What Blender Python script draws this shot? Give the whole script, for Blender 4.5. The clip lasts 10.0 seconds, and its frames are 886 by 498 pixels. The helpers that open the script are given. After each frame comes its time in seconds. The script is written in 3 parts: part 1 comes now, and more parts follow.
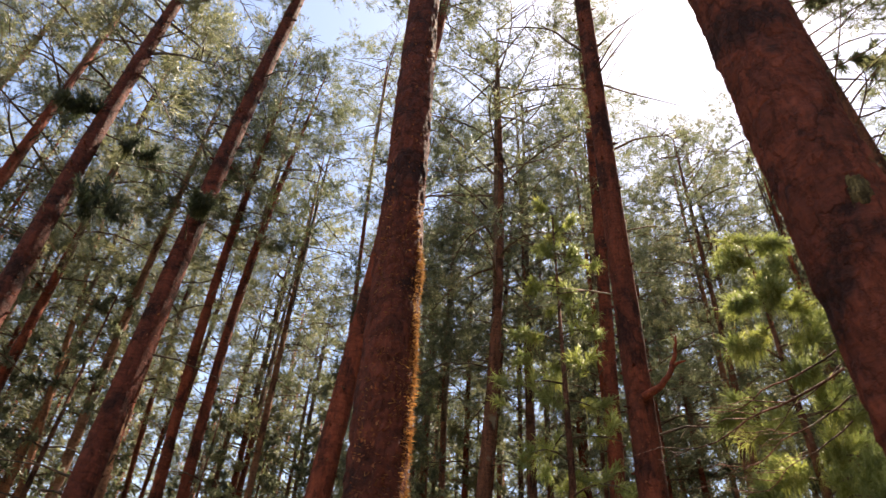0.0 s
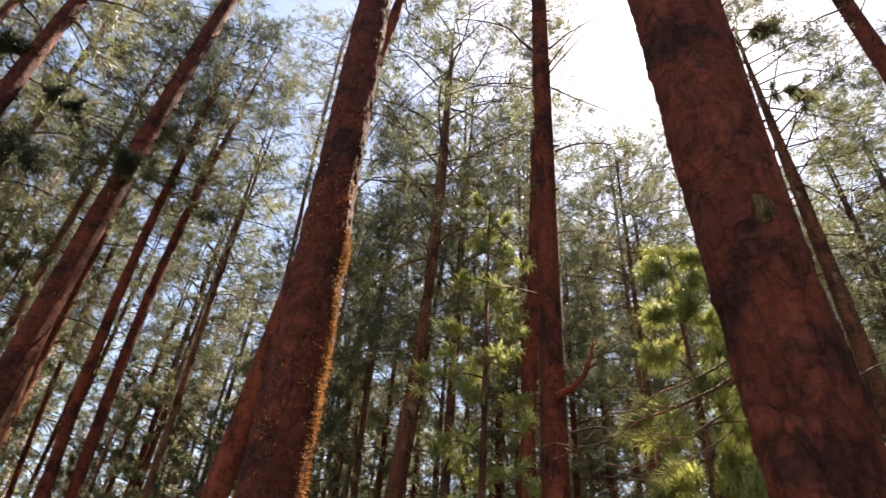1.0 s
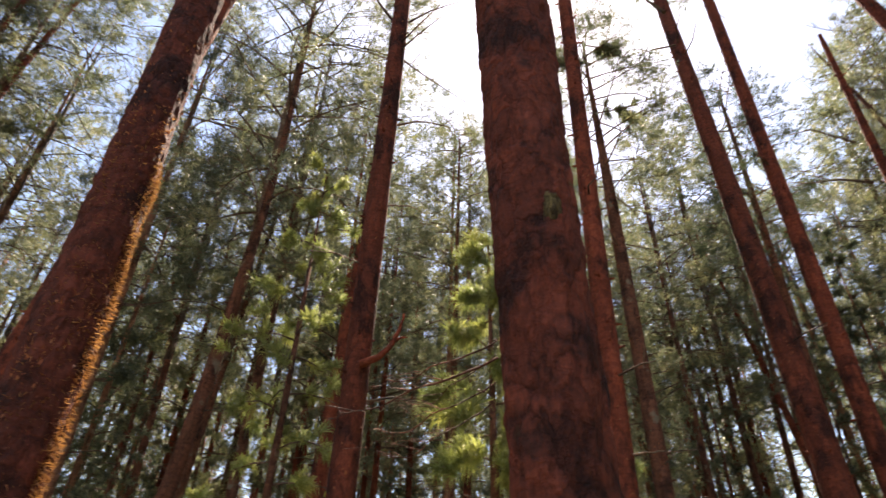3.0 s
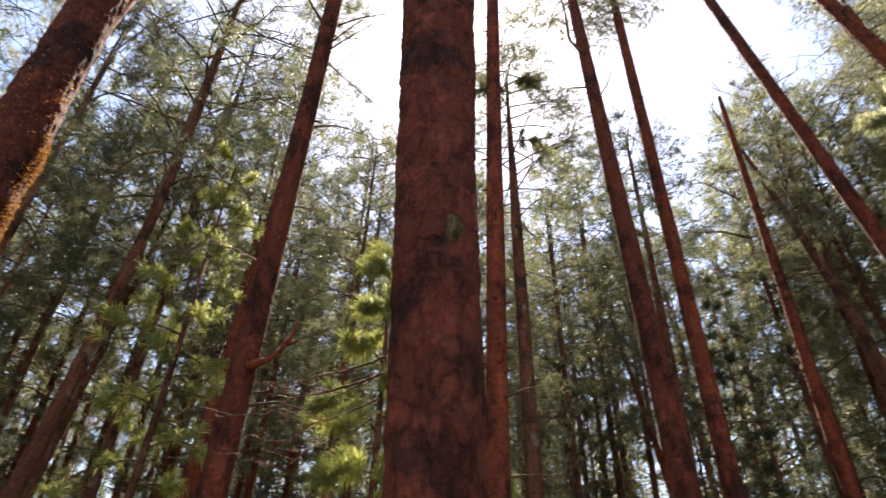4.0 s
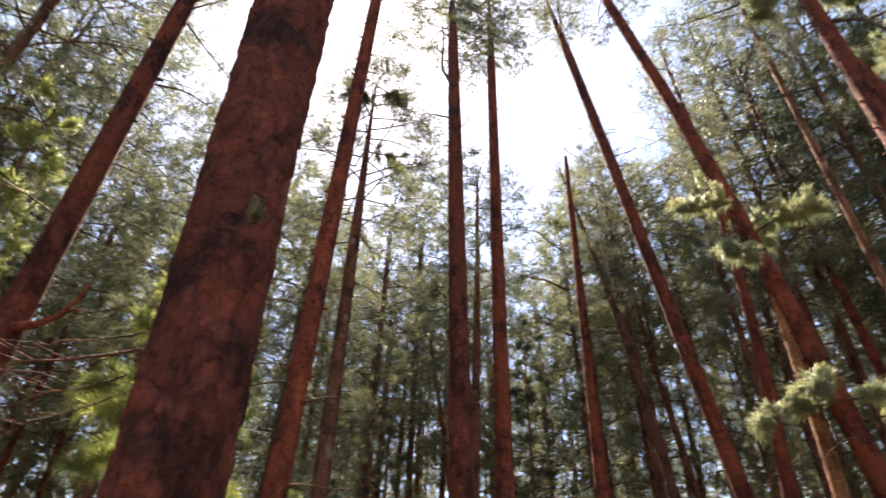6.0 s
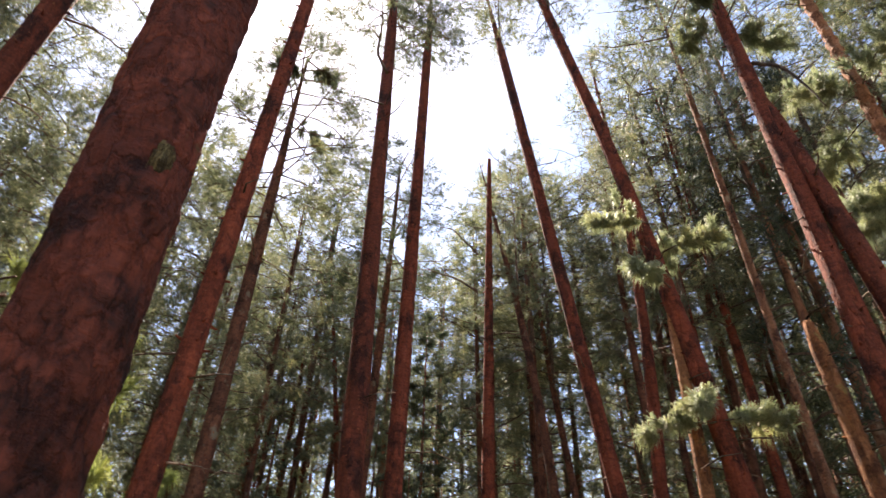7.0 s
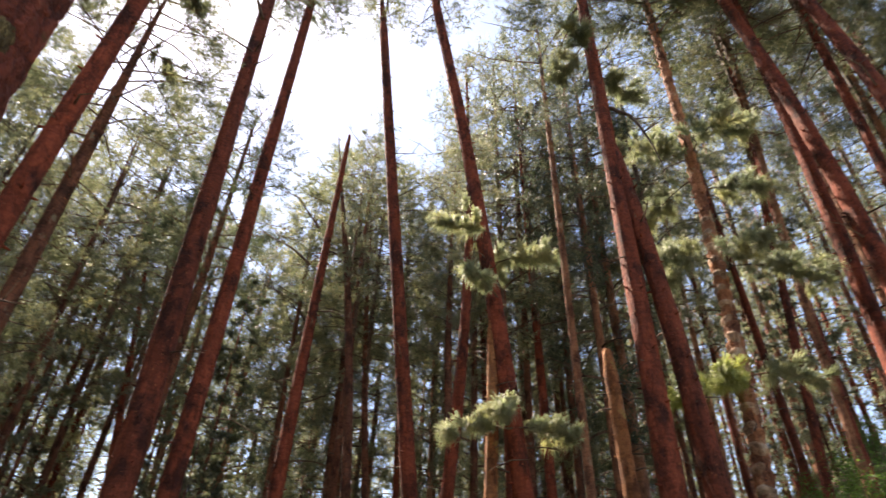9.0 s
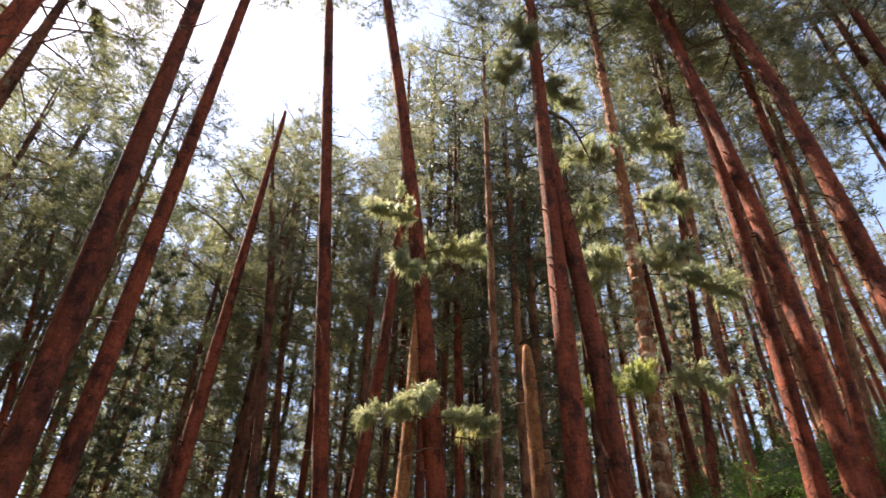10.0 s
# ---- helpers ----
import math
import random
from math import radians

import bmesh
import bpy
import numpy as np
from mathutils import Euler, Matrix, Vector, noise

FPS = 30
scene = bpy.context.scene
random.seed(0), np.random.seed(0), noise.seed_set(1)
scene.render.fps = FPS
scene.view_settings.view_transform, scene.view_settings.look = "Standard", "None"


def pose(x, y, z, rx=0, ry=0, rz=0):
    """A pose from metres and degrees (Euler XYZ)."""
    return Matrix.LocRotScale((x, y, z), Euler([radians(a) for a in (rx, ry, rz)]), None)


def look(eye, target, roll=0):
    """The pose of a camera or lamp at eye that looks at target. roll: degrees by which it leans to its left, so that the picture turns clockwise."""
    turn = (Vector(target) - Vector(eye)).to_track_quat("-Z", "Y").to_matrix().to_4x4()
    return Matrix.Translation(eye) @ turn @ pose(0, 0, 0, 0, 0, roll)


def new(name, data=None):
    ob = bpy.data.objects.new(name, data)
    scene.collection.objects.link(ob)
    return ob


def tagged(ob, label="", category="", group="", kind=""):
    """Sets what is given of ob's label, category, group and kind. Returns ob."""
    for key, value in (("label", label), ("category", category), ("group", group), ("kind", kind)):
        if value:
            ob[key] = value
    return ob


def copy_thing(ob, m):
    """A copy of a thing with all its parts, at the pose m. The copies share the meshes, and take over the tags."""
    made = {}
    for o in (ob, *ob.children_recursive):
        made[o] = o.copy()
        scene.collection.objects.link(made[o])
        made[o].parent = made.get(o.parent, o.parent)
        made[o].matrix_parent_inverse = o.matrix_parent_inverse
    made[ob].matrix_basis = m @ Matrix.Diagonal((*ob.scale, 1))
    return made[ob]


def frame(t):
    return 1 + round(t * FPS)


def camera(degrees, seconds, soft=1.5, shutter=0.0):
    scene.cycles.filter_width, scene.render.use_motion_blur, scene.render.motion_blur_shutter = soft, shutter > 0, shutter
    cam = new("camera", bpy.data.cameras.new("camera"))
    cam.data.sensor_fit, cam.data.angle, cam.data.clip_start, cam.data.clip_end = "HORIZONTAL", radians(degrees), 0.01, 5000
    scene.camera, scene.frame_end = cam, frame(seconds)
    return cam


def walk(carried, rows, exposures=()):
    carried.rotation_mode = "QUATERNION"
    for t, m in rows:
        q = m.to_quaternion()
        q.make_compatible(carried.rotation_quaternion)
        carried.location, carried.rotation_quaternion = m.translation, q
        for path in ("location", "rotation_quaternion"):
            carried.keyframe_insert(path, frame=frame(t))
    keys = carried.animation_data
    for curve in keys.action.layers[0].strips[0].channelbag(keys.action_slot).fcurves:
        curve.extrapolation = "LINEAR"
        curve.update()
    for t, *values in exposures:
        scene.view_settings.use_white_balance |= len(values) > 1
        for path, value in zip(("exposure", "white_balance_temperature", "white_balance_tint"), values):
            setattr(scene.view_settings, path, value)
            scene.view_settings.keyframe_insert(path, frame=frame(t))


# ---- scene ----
cam = camera(69.0, 10.0, soft=1.3, shutter=0.5)
PATH = (
    (0, (0.0, 0.0, 1.6), (0.141, 1.538, 2.871), 4.3),
    (0.5, (0.069, 0.011, 1.612), (0.289, 1.541, 2.882), 5.0),
    (1, (0.137, 0.031, 1.615), (0.464, 1.551, 2.873), 5.3),
    (1.5, (0.217, 0.039, 1.607), (0.631, 1.556, 2.843), 5.0),
    (2, (0.296, 0.017, 1.601), (0.821, 1.517, 2.816), 4.1),
    (2.5, (0.326, -0.006, 1.605), (0.998, 1.442, 2.811), 2.8),
    (4, (0.339, -0.069, 1.61), (1.361, 1.113, 2.858), 2.1),
    (4.5, (0.39, -0.118, 1.599), (1.501, 0.969, 2.857), 2.0),
    (5, (0.453, -0.153, 1.59), (1.609, 0.879, 2.855), 3.3),
    (5.5, (0.509, -0.174, 1.599), (1.709, 0.786, 2.879), 3.3),
    (6, (0.561, -0.165, 1.62), (1.863, 0.628, 2.915), 1.9),
    (7.5, (0.720, 0.025, 1.718), (2.192, 0.483, 2.991), 2.65),
    (8, (0.716, 0.060, 1.745), (2.231, 0.407, 3.004), 2.92),
    (8.5, (0.734, 0.097, 1.740), (2.272, 0.332, 2.996), 2.35),
    (9, (0.745, 0.119, 1.735), (2.297, 0.182, 2.994), 1.78),
    (9.5, (0.799, 0.230, 1.677), (2.353, 0.160, 2.935), 1.35),
    (10, (0.749, 0.260, 1.677), (2.307, 0.088, 2.919), 1.17),
)
walk(cam, [(t, look(eye, target, roll)) for t, eye, target, roll in PATH], exposures=((0, 2.05, 7900, 18), (4, 2.15, 7600, 18), (7.5, 2.25, 7300, 18), (10, 2.25, 7700, 18)))

# ---- daylight: a high sun beside the near trunk, and clear sky ----
SUN_AZ, SUN_EL = 45.0, 59.5
world = bpy.data.worlds.new("sky")
scene.world = world
world.use_nodes = True
wn, wl = world.node_tree.nodes, world.node_tree.links
sky = wn.new("ShaderNodeTexSky")
sky.sky_type = "NISHITA"
sky.sun_disc = False
sky.sun_elevation = radians(SUN_EL)
sky.sun_rotation = radians(SUN_AZ)
sky.air_density, sky.dust_density, sky.ozone_density = 1.0, 0.4, 1.4
wn["Background"].inputs["Strength"].default_value = 0.092
wl.new(sky.outputs["Color"], wn["Background"].inputs["Color"])
sun_data = bpy.data.lights.new("sun", "SUN")
sun_data.energy, sun_data.angle, sun_data.color = 5.0, radians(0.55), (1.0, 0.95, 0.86)
sun = new("sun", sun_data)
sun_way = Vector((math.sin(radians(SUN_AZ)) * math.cos(radians(SUN_EL)), math.cos(radians(SUN_AZ)) * math.cos(radians(SUN_EL)), math.sin(radians(SUN_EL))))
sun.matrix_world = look(sun_way * 60, (0, 0, 0))


# ---- materials ----
class Mat:
    """A node material with short ways to add nodes and links."""

    def __init__(self, name):
        self.mat = bpy.data.materials.new(name)
        self.mat.use_nodes = True
        self.nodes, self.links = self.mat.node_tree.nodes, self.mat.node_tree.links
        self.bsdf, self.out = self.nodes["Principled BSDF"], self.nodes["Material Output"]

    def add(self, kind, **values):
        node = self.nodes.new(kind)
        for key, value in values.items():
            node.inputs[key.replace("_", " ")].default_value = value
        return node

    def link(self, a, b):
        self.links.new(a, b)

    def coords(self, scale):
        tc, mp = self.nodes.new("ShaderNodeTexCoord"), self.nodes.new("ShaderNodeMapping")
        mp.inputs["Scale"].default_value = scale
        self.link(tc.outputs["Object"], mp.inputs["Vector"])
        return mp.outputs["Vector"]

    def ramp(self, fac, stops):
        node = self.nodes.new("ShaderNodeValToRGB")
        el = node.color_ramp.elements
        while len(el) < len(stops):
            el.new(0.5)
        for e, (at, col) in zip(el, stops):
            e.position, e.color = at, (*col, 1)
        self.link(fac, node.inputs["Fac"])
        return node.outputs["Color"]

    def mix(self, fac, a, b, blend="MIX"):
        node = self.nodes.new("ShaderNodeMix")
        node.data_type, node.blend_type = "RGBA", blend
        for sock, val in ((node.inputs[0], fac), (node.inputs[6], a), (node.inputs[7], b)):
            if isinstance(val, (int, float)):
                sock.default_value = val
            elif isinstance(val, tuple):
                sock.default_value = (*val, 1)
            else:
                self.link(val, sock)
        return node.outputs[2]


def bark_material(name, light, dark, deep, lichen, lichen_at, plates=7.0, bump=0.9, stretch=0.28):
    m = Mat(name)
    vec = m.coords((1, 1, stretch))
    warp = m.add("ShaderNodeTexNoise", Scale=6.0, Detail=6.0, Roughness=0.65)
    m.link(vec, warp.inputs["Vector"])
    off = m.nodes.new("ShaderNodeVectorMath")
    off.operation = "MULTIPLY_ADD"
    off.inputs[1].default_value = (0.3, 0.3, 0.3)
    m.link(warp.outputs["Color"], off.inputs[0])
    m.link(vec, off.inputs[2])
    cell = m.add("ShaderNodeTexVoronoi", Scale=plates)
    cell.feature = "DISTANCE_TO_EDGE"
    m.link(off.outputs["Vector"], cell.inputs["Vector"])
    tint = m.add("ShaderNodeTexVoronoi", Scale=plates)
    m.link(off.outputs["Vector"], tint.inputs["Vector"])
    fine = m.add("ShaderNodeTexNoise", Scale=38.0, Detail=7.0, Roughness=0.7)
    m.link(m.coords((1, 1, 0.45)), fine.inputs["Vector"])
    broad = m.add("ShaderNodeTexNoise", Scale=2.4, Detail=6.0, Roughness=0.6)
    m.link(m.coords((1, 1, 0.35 + stretch)), broad.inputs["Vector"])
    folds = m.add("ShaderNodeTexNoise", Scale=5.0, Detail=5.0, Roughness=0.6, Distortion=0.6)
    m.link(m.coords((1, 1, 3.2)), folds.inputs["Vector"])
    base = m.ramp(fine.outputs["Fac"], ((0.3, dark), (0.62, light)))
    base = m.mix(m.ramp(broad.outputs["Fac"], ((0.50, (0, 0, 0)), (0.62, (0.9, 0.9, 0.9)))), base, m.ramp(fine.outputs["Fac"], ((0.35, deep), (0.8, dark))))
    sep = m.nodes.new("ShaderNodeSeparateColor")
    m.link(tint.outputs["Color"], sep.inputs["Color"])
    base = m.mix(0.45, base, m.ramp(sep.outputs["Red"], ((0.0, (0.35, 0.35, 0.35)), (1.0, (1.5, 1.45, 1.4)))), "MULTIPLY")
    gaps = m.ramp(cell.outputs["Distance"], ((0.0, (0.16, 0.13, 0.13)), (0.03, (0.55, 0.5, 0.5)), (0.10, (1, 1, 1))))
    torn = m.ramp(broad.outputs["Fac"], ((0.42, (0.1, 0.1, 0.1)), (0.6, (0.7, 0.7, 0.7))))
    base = m.mix(torn, base, gaps, "MULTIPLY")
    base = m.mix(0.5, base, m.ramp(folds.outputs["Fac"], ((0.36, (0.45, 0.42, 0.42)), (0.5, (1, 1, 1)), (0.66, (1.2, 1.15, 1.1)))), "MULTIPLY")
    moss = m.add("ShaderNodeTexNoise", Scale=3.4, Detail=6.0, Roughness=0.62)
    m.link(m.coords((1, 1, 0.7)), moss.inputs["Vector"])
    base = m.mix(m.ramp(moss.outputs["Fac"], ((lichen_at, (0, 0, 0)), (lichen_at + 0.08, (0.75, 0.75, 0.75)))), base, lichen)
    info = m.nodes.new("ShaderNodeObjectInfo")
    base = m.mix(0.5, base, m.ramp(info.outputs["Random"], ((0.0, (0.62, 0.66, 0.7)), (1.0, (1.3, 1.15, 1.05)))), "MULTIPLY")
    m.link(base, m.bsdf.inputs["Base Color"])
    m.bsdf.inputs["Roughness"].default_value = 0.88
    m.bsdf.inputs["Specular IOR Level"].default_value = 0.25
    high = m.nodes.new("ShaderNodeMath")
    high.operation = "MULTIPLY_ADD"
    high.inputs[1].default_value = 0.5
    m.link(fine.outputs["Fac"], high.inputs[0])
    m.link(m.ramp(cell.outputs["Distance"], ((0.0, (0, 0, 0)), (0.16, (1, 1, 1)))), high.inputs[2])
    wrinkled = m.nodes.new("ShaderNodeMath")
    wrinkled.operation = "MULTIPLY_ADD"
    wrinkled.inputs[1].default_value = 1.6
    m.link(folds.outputs["Fac"], wrinkled.inputs[0]), m.link(high.outputs[0], wrinkled.inputs[2])
    bp = m.add("ShaderNodeBump", Strength=bump, Distance=0.012)
    m.link(wrinkled.outputs[0], bp.inputs["Height"])
    m.link(bp.outputs["Normal"], m.bsdf.inputs["Normal"])
    return m.mat


def leaf_material(name, tones, through_light=0.35, tone_spread=0.35, gloss=0.5):
    m = Mat(name)
    geo, info = m.nodes.new("ShaderNodeNewGeometry"), m.nodes.new("ShaderNodeObjectInfo")
    col = m.ramp(geo.outputs["Random Per Island"], tuple((i / (len(tones) - 1), c) for i, c in enumerate(tones)))
    col = m.mix(tone_spread, col, m.ramp(info.outputs["Random"], ((0.0, (0.5, 0.6, 0.62)), (0.5, (1, 1, 1)), (1.0, (1.5, 1.35, 0.9)))), "MULTIPLY")
    clump = m.add("ShaderNodeTexNoise", Scale=1.3, Detail=3.0, Roughness=0.6)
    m.link(m.coords((1, 1, 1)), clump.inputs["Vector"])
    col = m.mix(0.8, col, m.ramp(clump.outputs["Fac"], ((0.32, (0.55, 0.66, 0.72)), (0.5, (0.95, 1.0, 0.95)), (0.68, (1.5, 1.38, 1.1)))), "MULTIPLY")
    m.link(col, m.bsdf.inputs["Base Color"])
    m.bsdf.inputs["Roughness"].default_value = gloss
    m.bsdf.inputs["Specular IOR Level"].default_value = 0.4
    tr = m.add("ShaderNodeBsdfTranslucent")
    m.link(m.mix(1.0, col, (1.15, 1.22, 0.95), "MULTIPLY"), tr.inputs["Color"])
    both = m.add("ShaderNodeMixShader", Fac=through_light)
    m.link(m.bsdf.outputs[0], both.inputs[1])
    m.link(tr.outputs[0], both.inputs[2])
    m.link(both.outputs[0], m.out.inputs["Surface"])
    return m.mat


def ground_material():
    m = Mat("needle_litter")
    vec = m.coords((1, 1, 1))
    a, b = m.add("ShaderNodeTexNoise", Scale=0.35, Detail=5.0), m.add("ShaderNodeTexNoise", Scale=45.0, Detail=6.0, Roughness=0.7)
    m.link(vec, a.inputs["Vector"]), m.link(vec, b.inputs["Vector"])
    litter = m.ramp(b.outputs["Fac"], ((0.3, (0.05, 0.028, 0.016)), (0.7, (0.20, 0.115, 0.06))))
    green = m.ramp(b.outputs["Fac"], ((0.3, (0.03, 0.045, 0.015)), (0.7, (0.09, 0.12, 0.035))))
    m.link(m.mix(m.ramp(a.outputs["Fac"], ((0.45, (0, 0, 0)), (0.6, (1, 1, 1)))), litter, green), m.bsdf.inputs["Base Color"])
    m.bsdf.inputs["Roughness"].default_value = 0.95
    bp = m.add("ShaderNodeBump", Strength=0.8, Distance=0.05)
    m.link(b.outputs["Fac"], bp.inputs["Height"]), m.link(bp.outputs["Normal"], m.bsdf.inputs["Normal"])
    return m.mat


BARK = bark_material("red_pine_bark", (0.245, 0.062, 0.032), (0.120, 0.030, 0.018), (0.030, 0.013, 0.011), (0.15, 0.115, 0.055), 0.70)
# darker bark copy: shade on the near and left trunks is in the colour
BARK_SHADE_TONED = bark_material("shade_toned_bark", (0.165, 0.043, 0.026), (0.080, 0.022, 0.015), (0.022, 0.011, 0.010), (0.12, 0.09, 0.045), 0.70, 7.0, 1.0, 0.6)
BARK_GREY = bark_material("grey_brown_bark", (0.22, 0.095, 0.058), (0.105, 0.043, 0.028), (0.04, 0.02, 0.015), (0.24, 0.22, 0.16), 0.6, 9.0)
# paler bark copy: sunlight on these trunks is put into the colour
BARK_SUN_TONED = bark_material("sun_toned_bark", (0.38, 0.19, 0.11), (0.22, 0.095, 0.055), (0.09, 0.04, 0.028), (0.40, 0.30, 0.20), 0.6, 9.0)
BARK_TAN = bark_material("tan_orange_bark", (0.42, 0.19, 0.085), (0.25, 0.10, 0.045), (0.12, 0.045, 0.025), (0.42, 0.34, 0.12), 0.62, 9.0)
BARK_PALE = bark_material("pale_wood", (0.50, 0.36, 0.25), (0.30, 0.19, 0.12), (0.16, 0.09, 0.06), (0.5, 0.44, 0.34), 0.62, 9.0)
TWIG = bark_material("twig_bark", (0.20, 0.14, 0.10), (0.10, 0.07, 0.05), (0.05, 0.035, 0.03), (0.26, 0.24, 0.18), 0.6, 20.0, 0.5)
NEEDLES = leaf_material("pine_needles", ((0.080, 0.087, 0.056), (0.138, 0.144, 0.098), (0.200, 0.202, 0.142), (0.275, 0.262, 0.195)), 0.45)
# pale copy of the needles, with the sun's light put into the colour
NEEDLES_SUN_TONED = leaf_material("sun_toned_needles", ((0.19, 0.20, 0.125), (0.28, 0.29, 0.19), (0.38, 0.38, 0.27)), 0.45, 0.1)
NEEDLES_DARK = leaf_material("dark_pine_needles", ((0.045, 0.058, 0.040), (0.075, 0.088, 0.056), (0.115, 0.125, 0.080)), 0.42)
NEEDLES_FRESH = leaf_material("fresh_pine_needles", ((0.18, 0.20, 0.060), (0.27, 0.285, 0.10), (0.38, 0.39, 0.19)), 0.5, 0.1)
SHRUB_LEAF = leaf_material("shrub_leaves", ((0.055, 0.120, 0.022), (0.095, 0.180, 0.034), (0.15, 0.23, 0.055)), 0.5)
FLAKES = leaf_material("loose_bark_flakes", ((0.12, 0.032, 0.017), (0.22, 0.062, 0.030), (0.30, 0.11, 0.05)), 0.15, 0.2, 0.8)
# gold of a trunk's sunlit edge, given to its frayed bark as colour
SUN_GOLD = leaf_material("sun_gold_fringe", ((0.15, 0.058, 0.024), (0.25, 0.098, 0.040), (0.38, 0.18, 0.08)), 0.5, 0.0, 0.8)
LITTER = ground_material()
MOSS = bark_material("moss", (0.20, 0.15, 0.06), (0.12, 0.085, 0.035), (0.06, 0.04, 0.018), (0.24, 0.19, 0.09), 0.55, 30.0, 1.0)


# ---- building helpers ----
def mesh_object(name, verts, faces, material, parent=None, label="", smooth=True):
    me = bpy.data.meshes.new(name)
    me.from_pydata(verts, [], faces)
    me.polygons.foreach_set("use_smooth", [smooth] * len(me.polygons))
    me.materials.append(material)
    ob = new(name, me)
    if parent is not None:
        ob.parent = parent
    if label:
        ob["label"] = label
    return ob


def tube(points, radii, sides, bump=None):
    """Vertices and faces of a closed tapering tube along points."""
    pts = np.asarray(points, float)
    verts, faces = [], []
    tang = np.gradient(pts, axis=0)
    tang /= np.linalg.norm(tang, axis=1, keepdims=True)
    ref = np.array([1.0, 0, 0]) if abs(tang[0][0]) < 0.8 else np.array([0, 1.0, 0])
    for i, (p, t, r) in enumerate(zip(pts, tang, radii)):
        u = ref - t * (ref @ t)
        u /= np.linalg.norm(u)
        v = np.cross(t, u)
        for k in range(sides):
            a = 2 * math.pi * k / sides
            rr = r if bump is None else r * bump(a, p, i)
            verts.append(tuple(p + rr * (math.cos(a) * u + math.sin(a) * v)))
    for i in range(len(pts) - 1):
        for k in range(sides):
            a, b = i * sides + k, i * sides + (k + 1) % sides
            faces.append((a, b, b + sides, a + sides))
    faces.append(tuple(range(sides))[::-1])
    faces.append(tuple(range((len(pts) - 1) * sides, len(pts) * sides)))
    return verts, faces


class Soup:
    """Gathers many small pieces into one mesh."""

    def __init__(self):
        self.verts, self.faces = [], []

    def add(self, verts, faces):
        n = len(self.verts)
        self.verts += [tuple(v) for v in verts]
        self.faces += [tuple(i + n for i in f) for f in faces]


class Needles:
    """Gathers single needles, each a slim triangle, into one mesh."""

    def __init__(self):
        self.tris = []

    def mesh(self, name, material):
        pts = np.concatenate(self.tris).reshape(-1, 3).astype(np.float32)
        n = len(pts) // 3
        me = bpy.data.meshes.new(name)
        me.vertices.add(3 * n), me.loops.add(3 * n), me.polygons.add(n)
        me.vertices.foreach_set("co", pts.ravel())
        me.loops.foreach_set("vertex_index", np.arange(3 * n, dtype=np.int32))
        me.polygons.foreach_set("loop_start", np.arange(0, 3 * n, 3, dtype=np.int32))
        me.materials.append(material)
        me.update(calc_edges=True)
        return me


def unit(v):
    return v / (np.linalg.norm(v, axis=-1, keepdims=True) + 1e-9)


def shoots(leaves, rng, ends, ways, size, needles, droop, width):
    """Shoot ends like bottle brushes: fine needles lean forward along each shoot and hang a little."""
    ends, ways = np.asarray(ends, float)[:, None, :], unit(np.asarray(ways, float))[:, None, :]
    k = (ends.shape[0], needles, 1)
    round_way = rng.normal(0, 1, (k[0], needles, 3))
    round_way = unit(round_way - ways * (round_way * ways).sum(-1, keepdims=True))
    d = ways * rng.uniform(0.35, 0.95, k) + round_way * rng.uniform(0.45, 0.9, k)
    d[..., 2] -= droop * rng.uniform(0.2, 1.0, k[:2])
    d = unit(d)
    foot = ends - ways * size * rng.uniform(0.0, 1.1, k)
    tip = foot + d * size * rng.uniform(0.55, 1.0, k)
    side = unit(np.cross(d, rng.normal(0, 1, d.shape))) * width * 0.5
    leaves.tris.append(np.stack([foot + side, foot - side, tip], 2).reshape(-1, 3, 3))


def mop(soup, rng, centre, way, size, needles, width):
    """A shoot end with long needles that spread out and hang over, like a mop."""
    way = np.asarray(way, float) / np.linalg.norm(way)
    n = len(soup.verts)
    d = rng.normal(0, 1, (needles, 3))
    d /= np.linalg.norm(d, axis=1, keepdims=True)
    d = d * 0.75 + way * 0.55 + np.array([0, 0, 0.25])
    ln = size * rng.uniform(0.75, 1.15, (needles, 1))
    foot = np.asarray(centre) - way * size * rng.uniform(0, 0.75, (needles, 1))
    mid = foot + d * ln * 0.5
    tip = mid + d * ln * 0.22 + np.array([0, 0, -1.0]) * ln * rng.uniform(0.3, 0.62, (needles, 1))
    side = np.cross(d, rng.normal(0, 1, (needles, 3)))
    side *= width * 0.5 / (np.linalg.norm(side, axis=1, keepdims=True) + 1e-9)
    for i in range(needles):
        soup.verts += [tuple(foot[i] - side[i]), tuple(foot[i] + side[i]), tuple(mid[i] + side[i]), tuple(mid[i] - side[i]), tuple(tip[i])]
        k = n + 5 * i
        soup.faces += [(k, k + 1, k + 2, k + 3), (k + 3, k + 2, k + 4)]


